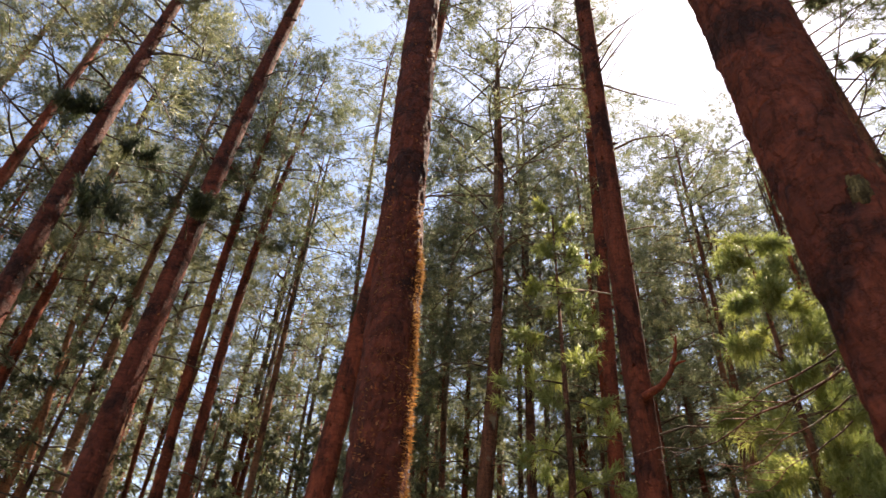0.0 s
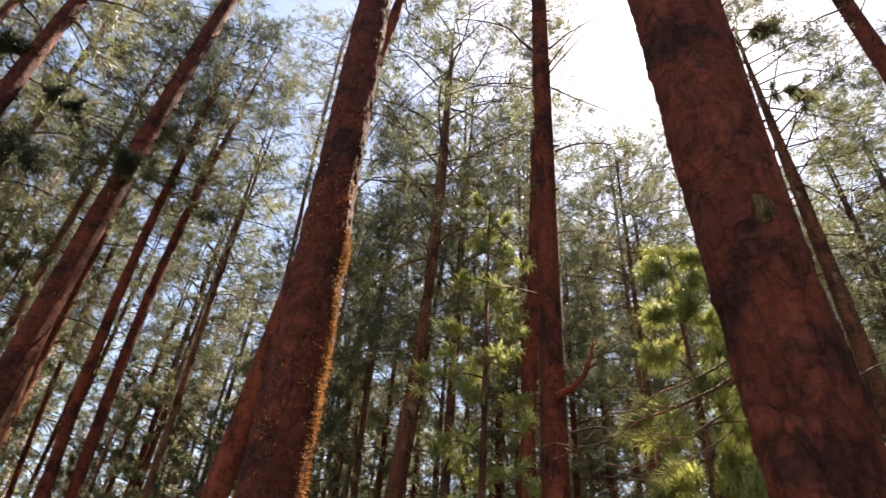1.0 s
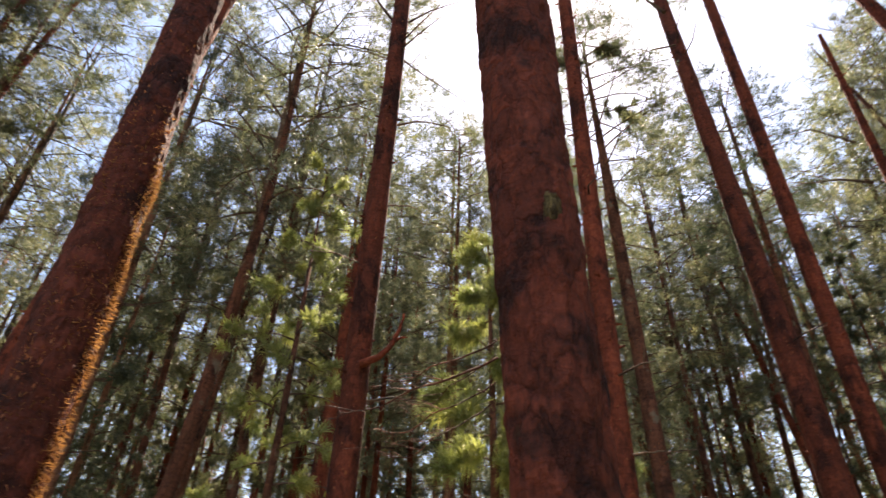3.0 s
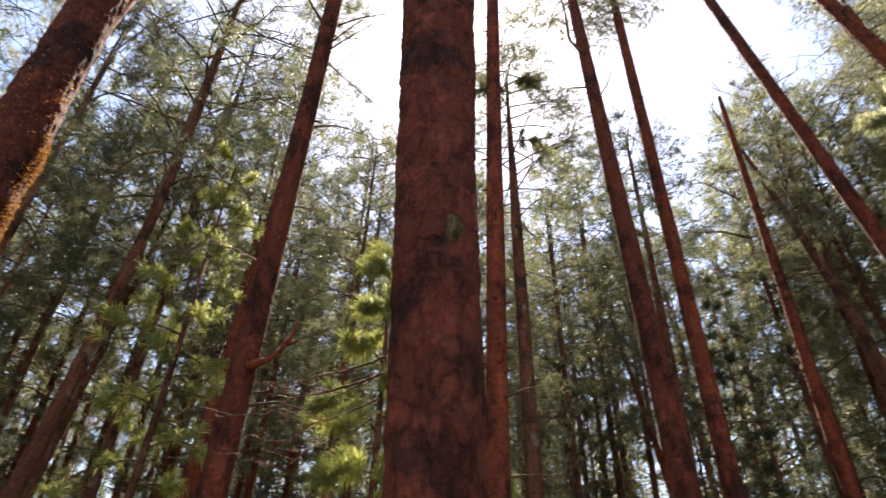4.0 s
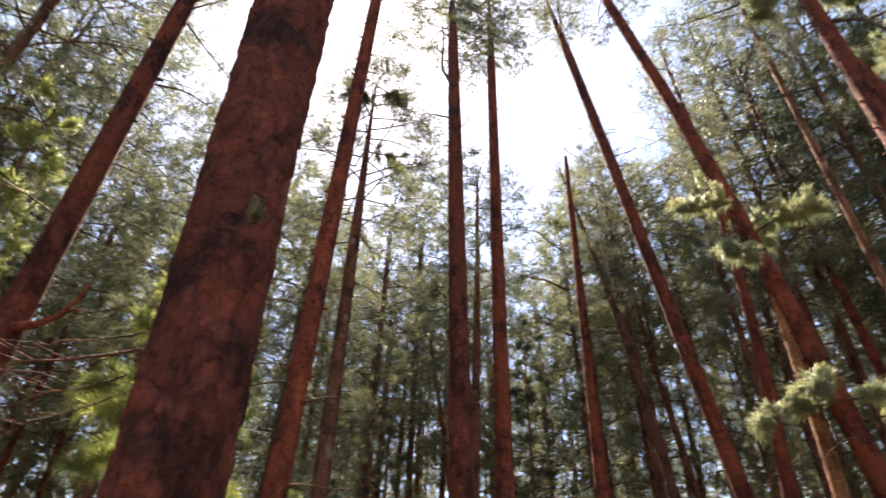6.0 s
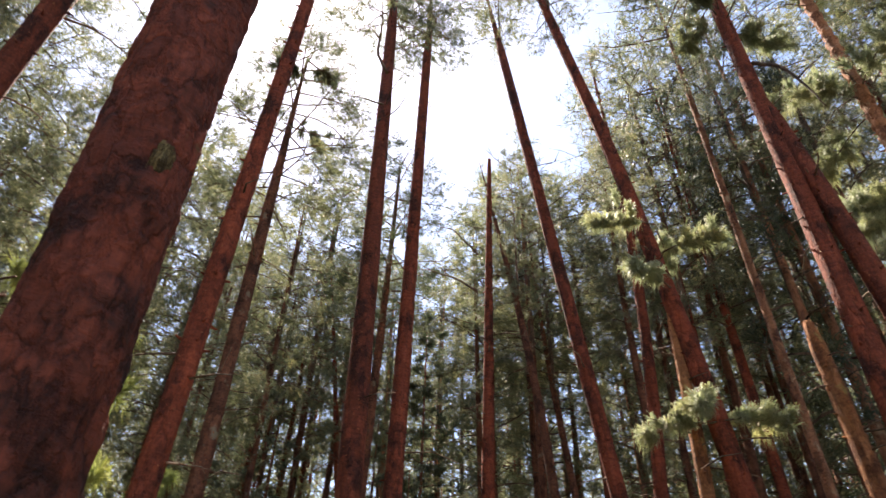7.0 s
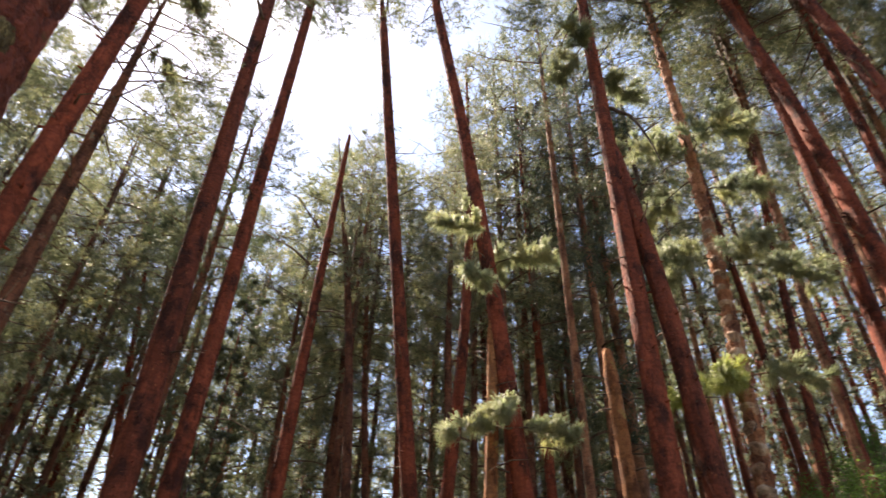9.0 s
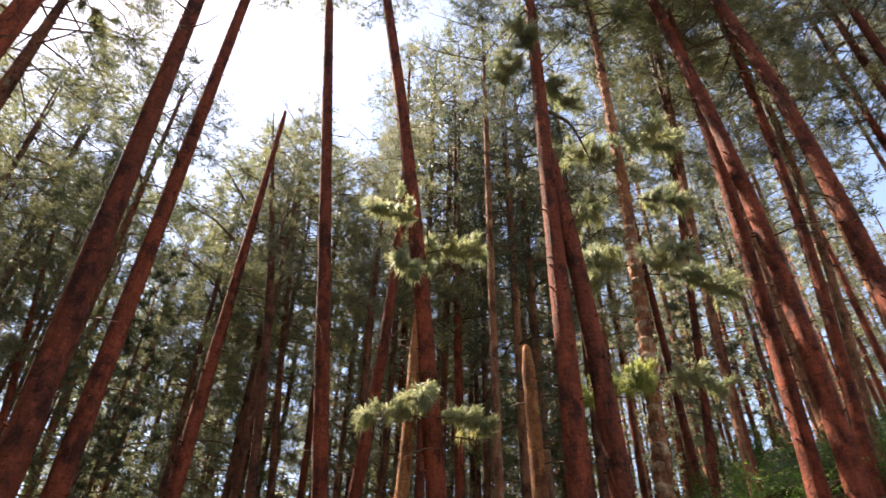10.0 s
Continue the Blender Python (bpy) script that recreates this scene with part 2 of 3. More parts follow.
def mop_bough(wood, leaves, rng, root, az, length, rise, sag, thick, mops, size, needles, width):
    """A limb whose side shoots each end in one mop of needles."""
    way = np.array([math.cos(az), math.sin(az), 0.0])
    side = np.array([-way[1], way[0], 0.0])
    at = lambda s: root + way * length * s + np.array([0, 0, rise * length * s - sag * length * s * s])  # noqa: E731
    wood.add(*tube([at(s) for s in np.linspace(0, 1, 5)], [thick * (1 - 0.8 * s) for s in np.linspace(0, 1, 5)], 4))
    mop(leaves, rng, at(1.0), way + np.array([0, 0, 0.3]), size, needles, width)
    for k in range(mops):
        a = at(rng.uniform(0.25, 0.98))
        tw = way * rng.uniform(0.1, 0.9) + side * rng.uniform(-1, 1) + np.array([0, 0, rng.uniform(-0.5, 0.7)])
        c = a + tw * length * rng.uniform(0.12, 0.34)
        wood.add(*tube([a, (a + c) / 2 + np.array([0, 0, -0.02]), c], [thick * 0.35, thick * 0.25, thick * 0.12], 3))
        mop(leaves, rng, c, tw + np.array([0, 0, 0.2]), size * rng.uniform(0.8, 1.2), needles, width)


def bough(wood, leaves, rng, root, az, length, rise, sag, thick, clumps, brushes, size, needles, droop, bare=0.35, width=0.012):
    """One crooked limb with side twigs; at the end of each sits a flattened clump of needle shoots."""
    way = np.array([math.cos(az), math.sin(az), 0.0])
    side = np.array([-way[1], way[0], 0.0])
    wob = rng.normal(0, 0.07, 2) * length
    at = lambda s: root + way * length * s + side * wob[0] * math.sin(3 * s) + np.array([0, 0, rise * length * s - sag * length * s * s + wob[1] * 0.5 * math.sin(5 * s)])  # noqa: E731
    wood.add(*tube([at(s) for s in np.linspace(0, 1, 6)], [thick * (1 - 0.8 * s) for s in np.linspace(0, 1, 6)], 3))
    ends = [(at(1.0), way)]
    for k in range(clumps):
        tl = length * rng.uniform(0.16, 0.42)
        sg = rng.choice((-1, 1))
        tw = way * rng.uniform(0.2, 0.9) + side * sg * rng.uniform(0.4, 1.0) + np.array([0, 0, rng.uniform(-0.15, 0.55)])
        a = at(rng.uniform(bare, 0.95))
        b = a + tw * tl
        wood.add(*tube([a, (a + b) / 2 + np.array([0, 0, 0.06 * tl]), b], [thick * 0.4, thick * 0.28, thick * 0.12], 3))
        ends.append((b, tw / np.linalg.norm(tw)))
    for c, w in ends:
        big = rng.uniform(0.7, 1.35)
        out = unit(rng.normal(0, 1, (brushes, 3)))
        p = c + out * np.array([0.46, 0.46, 0.30]) * big * rng.uniform(0.45, 1.0, (brushes, 1)) - w * 0.12
        shoots(leaves, rng, p, out * 0.8 + w * 0.5 + np.array([0, 0, 0.35]), size * rng.uniform(0.85, 1.15), needles, droop, width)


def crown_meshes(name, seed, height, radius, boughs, clumps, brushes, size, needles, droop, material, ragged=0.35, width=0.014):
    """A pine crown, its foot at 0: limbs in one mesh, needles in another."""
    rng = np.random.default_rng(seed)
    wood, leaves = Soup(), Needles()
    wood.add(*tube([(0, 0, -0.2), (0.05, 0.03, height * 0.5), (0, 0.06, height * 0.97)], [0.10, 0.06, 0.015], 6))
    for k in range(boughs):
        f = (k + rng.random()) / boughs
        z = height * f
        prof = min(1.0, 0.55 + 1.1 * f) * (1 - max(0.0, f - 0.55) ** 2 * 3.2)
        ln = radius * max(0.22, prof) * rng.uniform(1 - ragged, 1 + ragged * 0.6)
        bough(wood, leaves, rng, np.array([0.03, 0.02, z]), k * 2.4 + rng.uniform(-0.6, 0.6), ln, rng.uniform(0.05, 0.5), rng.uniform(0.1, 0.45), 0.03, max(2, int(clumps * (0.5 + 0.6 * prof))), brushes, size, needles, droop, width=width)
    me_w = bpy.data.meshes.new(name + "_limbs")
    me_w.from_pydata(wood.verts, [], wood.faces)
    me_w.materials.append(TWIG)
    return me_w, leaves.mesh(name + "_needles", material)


def ground_height(x, y):
    """A gentle floor that climbs to a bank on the south-east side."""
    up, az = x * 0.71 - y * 0.71, math.degrees(math.atan2(x, y))
    turn = min(1.0, max(0.0, (az - 98) / 24)) * min(1.0, max(0.0, (178 - az) / 20))
    rise = (0.44 * max(0.0, up - 2.0) if up < 30 else 12.32 + 0.12 * (up - 30)) * turn * turn * (3 - 2 * turn)
    return rise + 0.25 * noise.noise((x * 0.12, y * 0.12, 0.3)) + 0.06 * noise.noise((x * 0.7, y * 0.7, 4.0))


# ---- ground: one sheet to the horizon ----
steps = np.concatenate([-np.geomspace(900, 42, 14), np.linspace(-40, 40, 81), np.geomspace(42, 900, 14)])
gv = [(float(x), float(y), ground_height(float(x), float(y))) for y in steps for x in steps]
n = len(steps)
gf = [(j * n + i, j * n + i + 1, (j + 1) * n + i + 1, (j + 1) * n + i) for j in range(n - 1) for i in range(n - 1)]
tagged(mesh_object("ground", gv, gf, LITTER), "forest floor of brown pine needles with patches of green", "ground", kind="structure")

# ---- crowns shared by many pines ----
RADII, MATS = (2.5, 2.9, 2.2, 2.7, 2.4, 3.0), (NEEDLES, NEEDLES, NEEDLES_DARK, NEEDLES, NEEDLES, NEEDLES)
BOUGHS = (36, 40, 34, 38, 36, 42)
CROWNS = [crown_meshes("crown", 11 + i, 10.0, RADII[i], BOUGHS[i], 6, 10, 0.20, 14, 0.3, MATS[i], width=0.015) for i in range(6)]
CROWNS += [crown_meshes("crown", 31 + i, 10.0, RADII[i], BOUGHS[i], 5, 7, 0.25, 9, 0.3, MATS[i], width=0.025) for i in range(6)]
TREES = []


def pine(spot, z_mid, lean, bend, r, crown_from, top, kind=None, bark=None, sides=14, label="", stubs=14, wide=1.0, rough=0.05, rings=False, taper=0.3, flake_count=70):
    """A tall plantation pine: trunk, dead stubs on it, and a crown from crown_from to top. spot: its place at height z_mid."""
    rng = np.random.default_rng(len(TREES) + 100)
    q = lambda d: d * d if abs(d) < 6 else 12 * abs(d) - 36  # noqa: E731
    axis = lambda z: np.array([spot[0] + lean[0] * (z - z_mid) + bend[0] * q(z - z_mid), spot[1] + lean[1] * (z - z_mid) + bend[1] * q(z - z_mid), z])  # noqa: E731
    foot = axis(0.0)
    z0 = ground_height(foot[0], foot[1])
    foot = axis(z0)
    tree = new("pine_tree")
    tree.location = foot
    snag = crown_from <= 0
    end = top if snag else top - 0.4
    rows = max(24, int((end - z0) * (30 if rings else 9 if snag else 3)))
    zs = np.linspace(z0 - 0.3, end, rows) if sides < 30 else np.concatenate([np.linspace(z0 - 0.3, 1.6, 12), np.arange(1.65, 10.5, 0.03), np.linspace(10.8, end, 40)])
    thin = lambda z: 1.0 - ((0.8 if top > 15 else 0.25) if snag else taper) * max(0, (min(z, 9 if taper < 0 else 99) - 4) / (crown_from or top)) if z < crown_from or snag else (0.7 + 1.2 / crown_from) * max(0.08, 1 - (z - crown_from) / (top - crown_from)) ** 0.8  # noqa: E731
    rad = [r * thin(z) * (1 + 0.35 * math.exp(-max(0.0, z - z0) * 2.2)) for z in zs]

    def lump(a, p, i):
        c, s = math.cos(a), math.sin(a)
        v = 1 + rough * noise.noise((c * 1.3 + spot[0], s * 1.3 + spot[1], p[2] * 0.8)) + rough * 0.6 * noise.noise((c * 3, s * 3 + spot[0], p[2] * 2.3))
        if sides > 30:
            wx, wy, wz = c * 2.6 + spot[1], s * 2.6, p[2] * 2.9
            wx, wz = wx + 0.35 * noise.noise((wx * 2, wy * 2, wz * 2)), wz + 0.5 * noise.noise((wx * 2 + 5, wy * 2, wz * 1.5))
            d, _ = noise.voronoi((wx, wy, wz))
            v += 0.05 * min(1.0, (d[1] - d[0]) / 0.22) + 0.03 * noise.cell((wx + 3.0, wy, wz)) - 0.04
            v += 0.05 * noise.noise((c * 6 + 3, s * 6, p[2] * 7.0)) + 0.025 * noise.noise((c * 16, s * 16, p[2] * 19))
        if snag and p[2] > top - 0.5:
            v *= 1 - 0.75 * max(0.0, noise.noise((c * 1.7 + 9, s * 1.7, 2.0)) + 0.35) * (p[2] - top + 0.5) / 0.5
        if rings:
            k = (p[2] / 0.34 + 0.2 * c) % 1.0
            v += 0.42 * k**2.5 * (0.7 + 0.3 * math.cos(2 * a + p[2] * 3)) - 0.08
        return v

    tv, tf = tube([axis(z) - foot for z in zs], rad, sides, lambda a, p, i: lump(a, p + foot, i))
    if 8 < sides < 30:
        z = max(z0 + 1.5, 2.2) + rng.uniform(0, 0.4)
        while z < end - 0.5 and z < 22:
            for az in rng.uniform(0, 1.5) + np.arange(int(rng.integers(2, 6))) * 1.5 + rng.normal(0, 0.25, 1):
                out = np.array([math.cos(az), math.sin(az), rng.uniform(-0.1, 0.35)])
                a, ln = axis(z + rng.normal(0, 0.03)) - foot + out * r * thin(z) * 0.9, rng.uniform(0.03, 0.11)
                kv, kf = tube([a, a + out * ln * 0.5, a + out * ln], [0.026, 0.017, 0.010], 5)
                tf += [tuple(i + len(tv) for i in f) for f in kf]
                tv += kv
            z += rng.uniform(0.4, 0.75)
    mesh_object("trunk", tv, tf, bark or BARK, tree)
    if sides > 8:
        flakes, f_top = Soup(), min(end, crown_from + 3 if not snag else end)
        for k in range(int((f_top - 2.0) * flake_count)):
            z, a = rng.uniform(2.0, f_top), rng.uniform(0, 6.28)
            if noise.noise((math.cos(a) * 1.2 + spot[0], math.sin(a) * 1.2 + spot[1], z * 0.9)) < rng.uniform(-0.5, 0.35):
                continue
            out, tan = np.array([math.cos(a), math.sin(a), 0]), np.array([-math.sin(a), math.cos(a), 0])
            h, w, lift = rng.uniform(0.006, 0.024), rng.uniform(0.005, 0.013), rng.uniform(0.004, 0.018)
            p = axis(z) - foot + out * r * thin(z) * 0.985
            turn = rng.normal(0, 0.4)
            up = np.array([0, 0, 1.0]) * math.cos(turn) + tan * math.sin(turn)
            sd = tan * math.cos(turn) - np.array([0, 0, 1.0]) * math.sin(turn)
            flip = rng.choice((-1, 1))
            flakes.add([p - up * h * flip - sd * w, p - up * h * flip + sd * w, p + out * lift * 0.6 + sd * w * 0.9, p + up * h * flip + out * lift * 1.4, p + out * lift * 0.7 - sd * w], [(0, 1, 2, 4), (2, 3, 4)])
        tagged(mesh_object("flaking_bark", flakes.verts, flakes.faces, FLAKES, tree, smooth=False), kind="stuff")
    lo, hi = max(z0 + 2.5, 3.0), end if snag else crown_from + 2
    joined = Soup()
    for k in range(stubs):
        z = rng.uniform(lo, hi) if hi > lo else lo
        az, ln = rng.uniform(0, 6.28), rng.uniform(0.25, 1.5) * (0.4 if rng.random() < 0.5 else 1)
        way = np.array([math.cos(az), math.sin(az), rng.uniform(-0.25, 0.35)])
        a = axis(z) - foot
        bend_v = np.array([rng.normal(0, 0.12), rng.normal(0, 0.12), -0.15 * ln])
        wood = Soup()
        wood.add(*tube([a, a + way * ln * 0.5, a + way * ln + bend_v * ln], [0.022, 0.014, 0.006], 4))
        if ln > 0.8:
            m = a + way * ln * 0.55
            wood.add(*tube([m, m + np.array([rng.normal(0, 0.3), rng.normal(0, 0.3), rng.uniform(-0.2, 0.25)])], [0.009, 0.004], 3))
        if sides > 8:
            mesh_object("dead_branch", wood.verts, wood.faces, TWIG, tree)
        else:
            joined.add(wood.verts, wood.faces)
    if joined.verts:
        tagged(mesh_object("dead_wood", joined.verts, joined.faces, TWIG, tree), kind="stuff")
    if not snag:
        kind = rng.integers(6) + (6 if crown_from > 18.5 and top < 29 else 0) if kind is None else kind
        for part_name, me in zip(("crown_wood", "crown"), CROWNS[kind]):
            ob = tagged(new(part_name, me), kind="stuff")
            ob.parent = tree
            s = (top - crown_from) / 10
            ob.matrix_basis = Matrix.Translation(Vector(axis(crown_from) - foot)) @ Matrix.Rotation(rng.uniform(0, 6.28), 4, "Z") @ Matrix.Diagonal((wide, wide, s, 1))
    tagged(tree, label or ("broken dead pine trunk without a crown" if snag else "tall pine with bare reddish trunk and high crown"), "tree", "pines of the plantation")
    TREES.append(tree)
    return tree


# ---- pines round the camera ----
pine((-5.70, 8.59), 9.8, (-0.010, -0.006), (0.0025, 0.0016), 0.180, 12, 26.0, bark=BARK_SHADE_TONED)
pine((-12.80, 14.04), 19.8, (0.008, 0.007), (0.0044, 0.0040), 0.150, 17, 26.0, bark=BARK_SUN_TONED)
pine((-3.70, 9.29), 7.8, (0.018, 0.007), (0.0016, 0.0006), 0.190, 19, 27.0, sides=20, bark=BARK_SHADE_TONED)
pine((0.03, 5.33), 5.6, (-0.023, 0.001), (0.0000, 0.0000), 0.252, 19, 27.0, bark=BARK_SHADE_TONED, sides=88, stubs=4, flake_count=220)
pine((-0.62, 10.29), 6.0, (0.076, 0.032), (0.0000, 0.0000), 0.201, 19, 27.0, sides=20)
pine((3.23, 6.96), 8.3, (-0.027, -0.069), (0.0000, 0.0000), 0.177, 20, 27.0, sides=20)
pine((5.05, 11.97), 11.1, (0.034, -0.014), (-0.0013, 0.0005), 0.165, 20, 25.0, wide=0.6)
pine((2.74, 13.32), 11.7, (0.030, -0.006), (-0.0043, 0.0008), 0.165, 11, 24.0, wide=1.25, bark=BARK_GREY)
pine((4.20, 18.86), 16.0, (0.072, -0.015), (0.0003, -0.0001), 0.120, 11, 25.0, wide=1.25, bark=BARK_GREY)
pine((4.45, 17.11), 14.8, (-0.011, 0.003), (-0.0012, 0.0003), 0.160, 12, 26.0, wide=1.25, bark=BARK_GREY)
pine((2.45, 22.09), 18.1, (0.011, -0.001), (0.0035, -0.0004), 0.135, 12, 28.0, wide=1.25, bark=BARK_GREY)
pine((-1.78, 21.74), 26.7, (-0.028, -0.002), (0.0009, 0.0001), 0.100, 26, 34.0)
pine((-3.70, 21.27), 12.7, (-0.020, -0.003), (-0.0002, -0.0000), 0.125, 15, 26.0, bark=BARK_SUN_TONED)
pine((-4.53, 16.75), 11.4, (-0.004, -0.001), (0.0058, 0.0015), 0.160, 14, 25.0)
pine((-5.06, 16.30), 9.1, (-0.057, -0.017), (0.0058, 0.0017), 0.155, 14, 25.0)
pine((-8.21, 18.57), 9.7, (-0.017, -0.007), (0.0014, 0.0006), 0.150, 15, 26.0, bark=BARK_SUN_TONED)
pine((-6.45, 16.49), 8.9, (-0.059, -0.022), (0.0056, 0.0021), 0.155, 15, 26.0, bark=BARK_SUN_TONED)
pine((-12.40, 24.80), 11.5, (-0.120, -0.058), (-0.0013, -0.0006), 0.140, 15, 27.0, bark=BARK_SUN_TONED)
pine((-15.89, 26.08), 17.4, (-0.082, -0.049), (-0.0051, -0.0031), 0.130, 16, 28.0)
pine((-10.17, 28.80), 14.2, (-0.057, -0.019), (0.0031, 0.0011), 0.130, 16, 28.0)
pine((2.13, 2.06), 3.9, (-0.073, -0.038), (0.0000, 0.0000), 0.233, 17, 25.0, bark=BARK_SHADE_TONED, sides=88, stubs=0, taper=-0.9, flake_count=0)
pine((6.19, 5.40), 9.3, (-0.008, -0.025), (0.0000, 0.0000), 0.157, 20, 27.0, sides=20)
pine((9.77, 8.01), 10.4, (-0.011, 0.005), (0.0000, 0.0000), 0.171, 12, 19.0, bark=BARK_GREY)
pine((10.42, 5.42), 9.8, (0.052, 0.057), (0.0000, 0.0000), 0.231, 21, 27.0, sides=20)
pine((12.29, 5.32), 11.1, (0.046, 0.017), (0.0000, 0.0000), 0.194, 22, 29.0, sides=20)
pine((15.30, 7.54), 11.1, (0.008, -0.016), (-0.0001, 0.0003), 0.150, 12, 20.0, bark=BARK_GREY)
pine((15.76, 4.31), 11.8, (0.042, -0.011), (0.0000, 0.0000), 0.197, 0, 19.4, wide=0.6)
pine((14.71, 1.60), 9.45, (0.036, 0.115), (0.0000, 0.0000), 0.185, 25, 31.0, wide=0.6, taper=0.1)
pine((12.13, -0.33), 11.4, (0.014, 0.117), (0.0003, 0.0024), 0.190, 21, 29.0, wide=0.75)
pine((16.36, -2.96), 14.1, (-0.000, -0.002), (0.0000, 0.0000), 0.125, 20, 30.0, bark=BARK_SUN_TONED, wide=0.6)
pine((11.84, -2.72), 6.7, (0.005, 0.018), (0.0010, 0.0037), 0.150, 0, 8.2, bark=BARK_TAN)
pine((9.93, -2.88), 9.4, (0.014, -0.016), (0.0000, 0.0000), 0.189, 17, 26.0, sides=20, wide=1.1)
pine((9.86, -3.25), 8.5, (0.025, 0.062), (0.0023, 0.0056), 0.180, 0, 12.2, sides=20, taper=0.1, label="second stem of a forked red pine")
pine((10.87, -4.76), 7.8, (-0.027, -0.056), (0.0016, 0.0034), 0.140, 17, 26.0, sides=20, bark=BARK_SUN_TONED, rings=True, wide=1.1)
pine((13.50, -7.92), 9.8, (-0.018, -0.029), (-0.0014, -0.0022), 0.135, 17, 26.0, wide=1.1)
pine((13.48, -7.92), 10.3, (-0.022, -0.035), (-0.0018, -0.0028), 0.126, 19, 27.0, bark=BARK_SUN_TONED, wide=1.1)
pine((10.63, -7.23), 8.3, (-0.021, -0.029), (0.0012, 0.0017), 0.171, 17, 26.0, sides=20, wide=1.1)
pine((9.69, -7.11), 8.6, (0.003, 0.004), (0.0037, 0.0047), 0.180, 18, 27.0, sides=20, wide=1.1)
pine((11.82, -9.57), 8.9, (-0.065, -0.078), (0.0038, 0.0046), 0.153, 18, 27.0, wide=1.1)
pine((14.11, -12.20), 11.9, (-0.067, -0.076), (0.0040, 0.0045), 0.140, 17, 27.0, bark=BARK_SUN_TONED)
pine((8.59, -7.90), 11.2, (0.026, 0.025), (0.0043, 0.0042), 0.180, 17, 26.0)
pine((12.55, -14.65), 19.7, (0.001, 0.001), (-0.0011, -0.0009), 0.150, 17, 28.0)
pine((16.09, -8.74), 9.9, (-0.055, -0.097), (0.0002, 0.0004), 0.130, 17, 24.0, wide=0.7)
pine((12.13, -0.43), 6.6, (-0.003, -0.039), (0.0004, 0.0060), 0.130, 0, 9.2, bark=BARK_TAN)
pine((19.03, 11.46), 15.0, (-0.081, 0.144), (-0.0007, 0.0012), 0.140, 10, 19.0)
pine((20.15, 0.60), 12.0, (-0.000, 0.014), (0.0000, -0.0032), 0.150, 13, 23.0, bark=BARK_GREY, wide=0.6)
pine((22.16, 4.02), 16.8, (-0.009, 0.063), (0.0005, -0.0034), 0.140, 13, 22.0, bark=BARK_GREY)
pine((18.31, 3.44), 9.7, (-0.015, 0.094), (-0.0009, 0.0059), 0.150, 14, 22.0, bark=BARK_GREY, wide=0.45)
pine((15.26, 0.02), 11.9, (0.002, -0.048), (-0.0002, 0.0060), 0.165, 13, 23.0, wide=0.45)

# ---- the wood behind: model pines, copied ----
HEIGHTS, CROWN_FEET = (25, 26, 24, 27, 25, 26), (8, 11, 7, 13, 9, 10)
MODELS = [None] * 14


def skyline(az):
    """How high the far tree tops stand, in degrees, by compass direction."""
    return float(np.interp(az, (-180, -70, -16, -10, -7, -3, 0, 24, 29, 45, 50, 52, 54, 60, 68, 71, 82, 85, 88, 92, 180), (75, 70, 66, 50, 37, 37, 60, 60, 50, 47, 39, 39, 47, 50, 50, 46, 47, 49, 58, 75, 75)))


placed = [(t.location.x, t.location.y) for t in TREES]
count = 0
for attempt in range(6000):
    if count >= 190:
        break
    mrng = np.random.default_rng(9000 + attempt)
    d, az = math.sqrt(mrng.uniform(13.0**2, 36.0**2)), mrng.uniform(-180, 180) if count > 40 else mrng.uniform(-1, 48)
    if count >= 150 or attempt > 3000:
        d, az = mrng.uniform(22, 33), mrng.uniform(46, 114)
    if count >= 172:
        d, az = (mrng.uniform(20, 28), mrng.uniform(87, 106)) if count < 182 else (mrng.uniform(21, 31), mrng.uniform(53, 88))
    # pines behind the camera are unseen, a few added for their shade
    if not -75 < az < 150 and (mrng.random() < 0.75 or d > 26):
        continue
    if mrng.random() < (0.3 if 108 < az < 150 else 0.6 if 50 < az < 88 and count < 182 else 0) or -32 < az < -12 and d < 19:
        continue
    if 58 < az < (114 if count < 182 else 58) and d < 20 or count < 150 and 58 < az < 96 and d < 24 and mrng.random() < 0.5:
        continue
    x, y = d * math.sin(radians(az)), d * math.cos(radians(az))
    if min(math.hypot(x - a, y - b) for a, b in placed) < (1.9 if count < 150 else 1.3):
        continue
    gz = ground_height(x, y)
    i = int(mrng.integers(6))
    h = HEIGHTS[i]
    most = 1.6 + (d - 1.0) * math.tan(radians(skyline(az))) - gz
    scale = min(mrng.uniform(0.85, 1.12) * (1.2 if 182 > count >= 172 else 1), most / h)
    if scale < 0.5:
        continue
    placed.append((x, y))
    count += 1
    if count > 182:
        i = 12 + count % 2
    elif d > 17:
        i += 6
    if MODELS[i] is None:
        ob = pine((x, y), gz + 8, (mrng.normal(0, 0.012), mrng.normal(0, 0.012)), (0, 0), 0.15, gz + (CROWN_FEET[i % 6] if i < 12 else 15), gz + h, kind=i if i < 12 else i - 2, wide=1.0 if i < 12 else 1.35, bark=(BARK_GREY, BARK, BARK_SUN_TONED)[i % 3], sides=8, stubs=22)
        MODELS[i] = ob
    else:
        ob = copy_thing(MODELS[i], Matrix.Translation((x, y, gz)) @ Matrix.Rotation(mrng.uniform(0, 6.28), 4, "Z"))
    ob.scale = (scale, scale, scale)


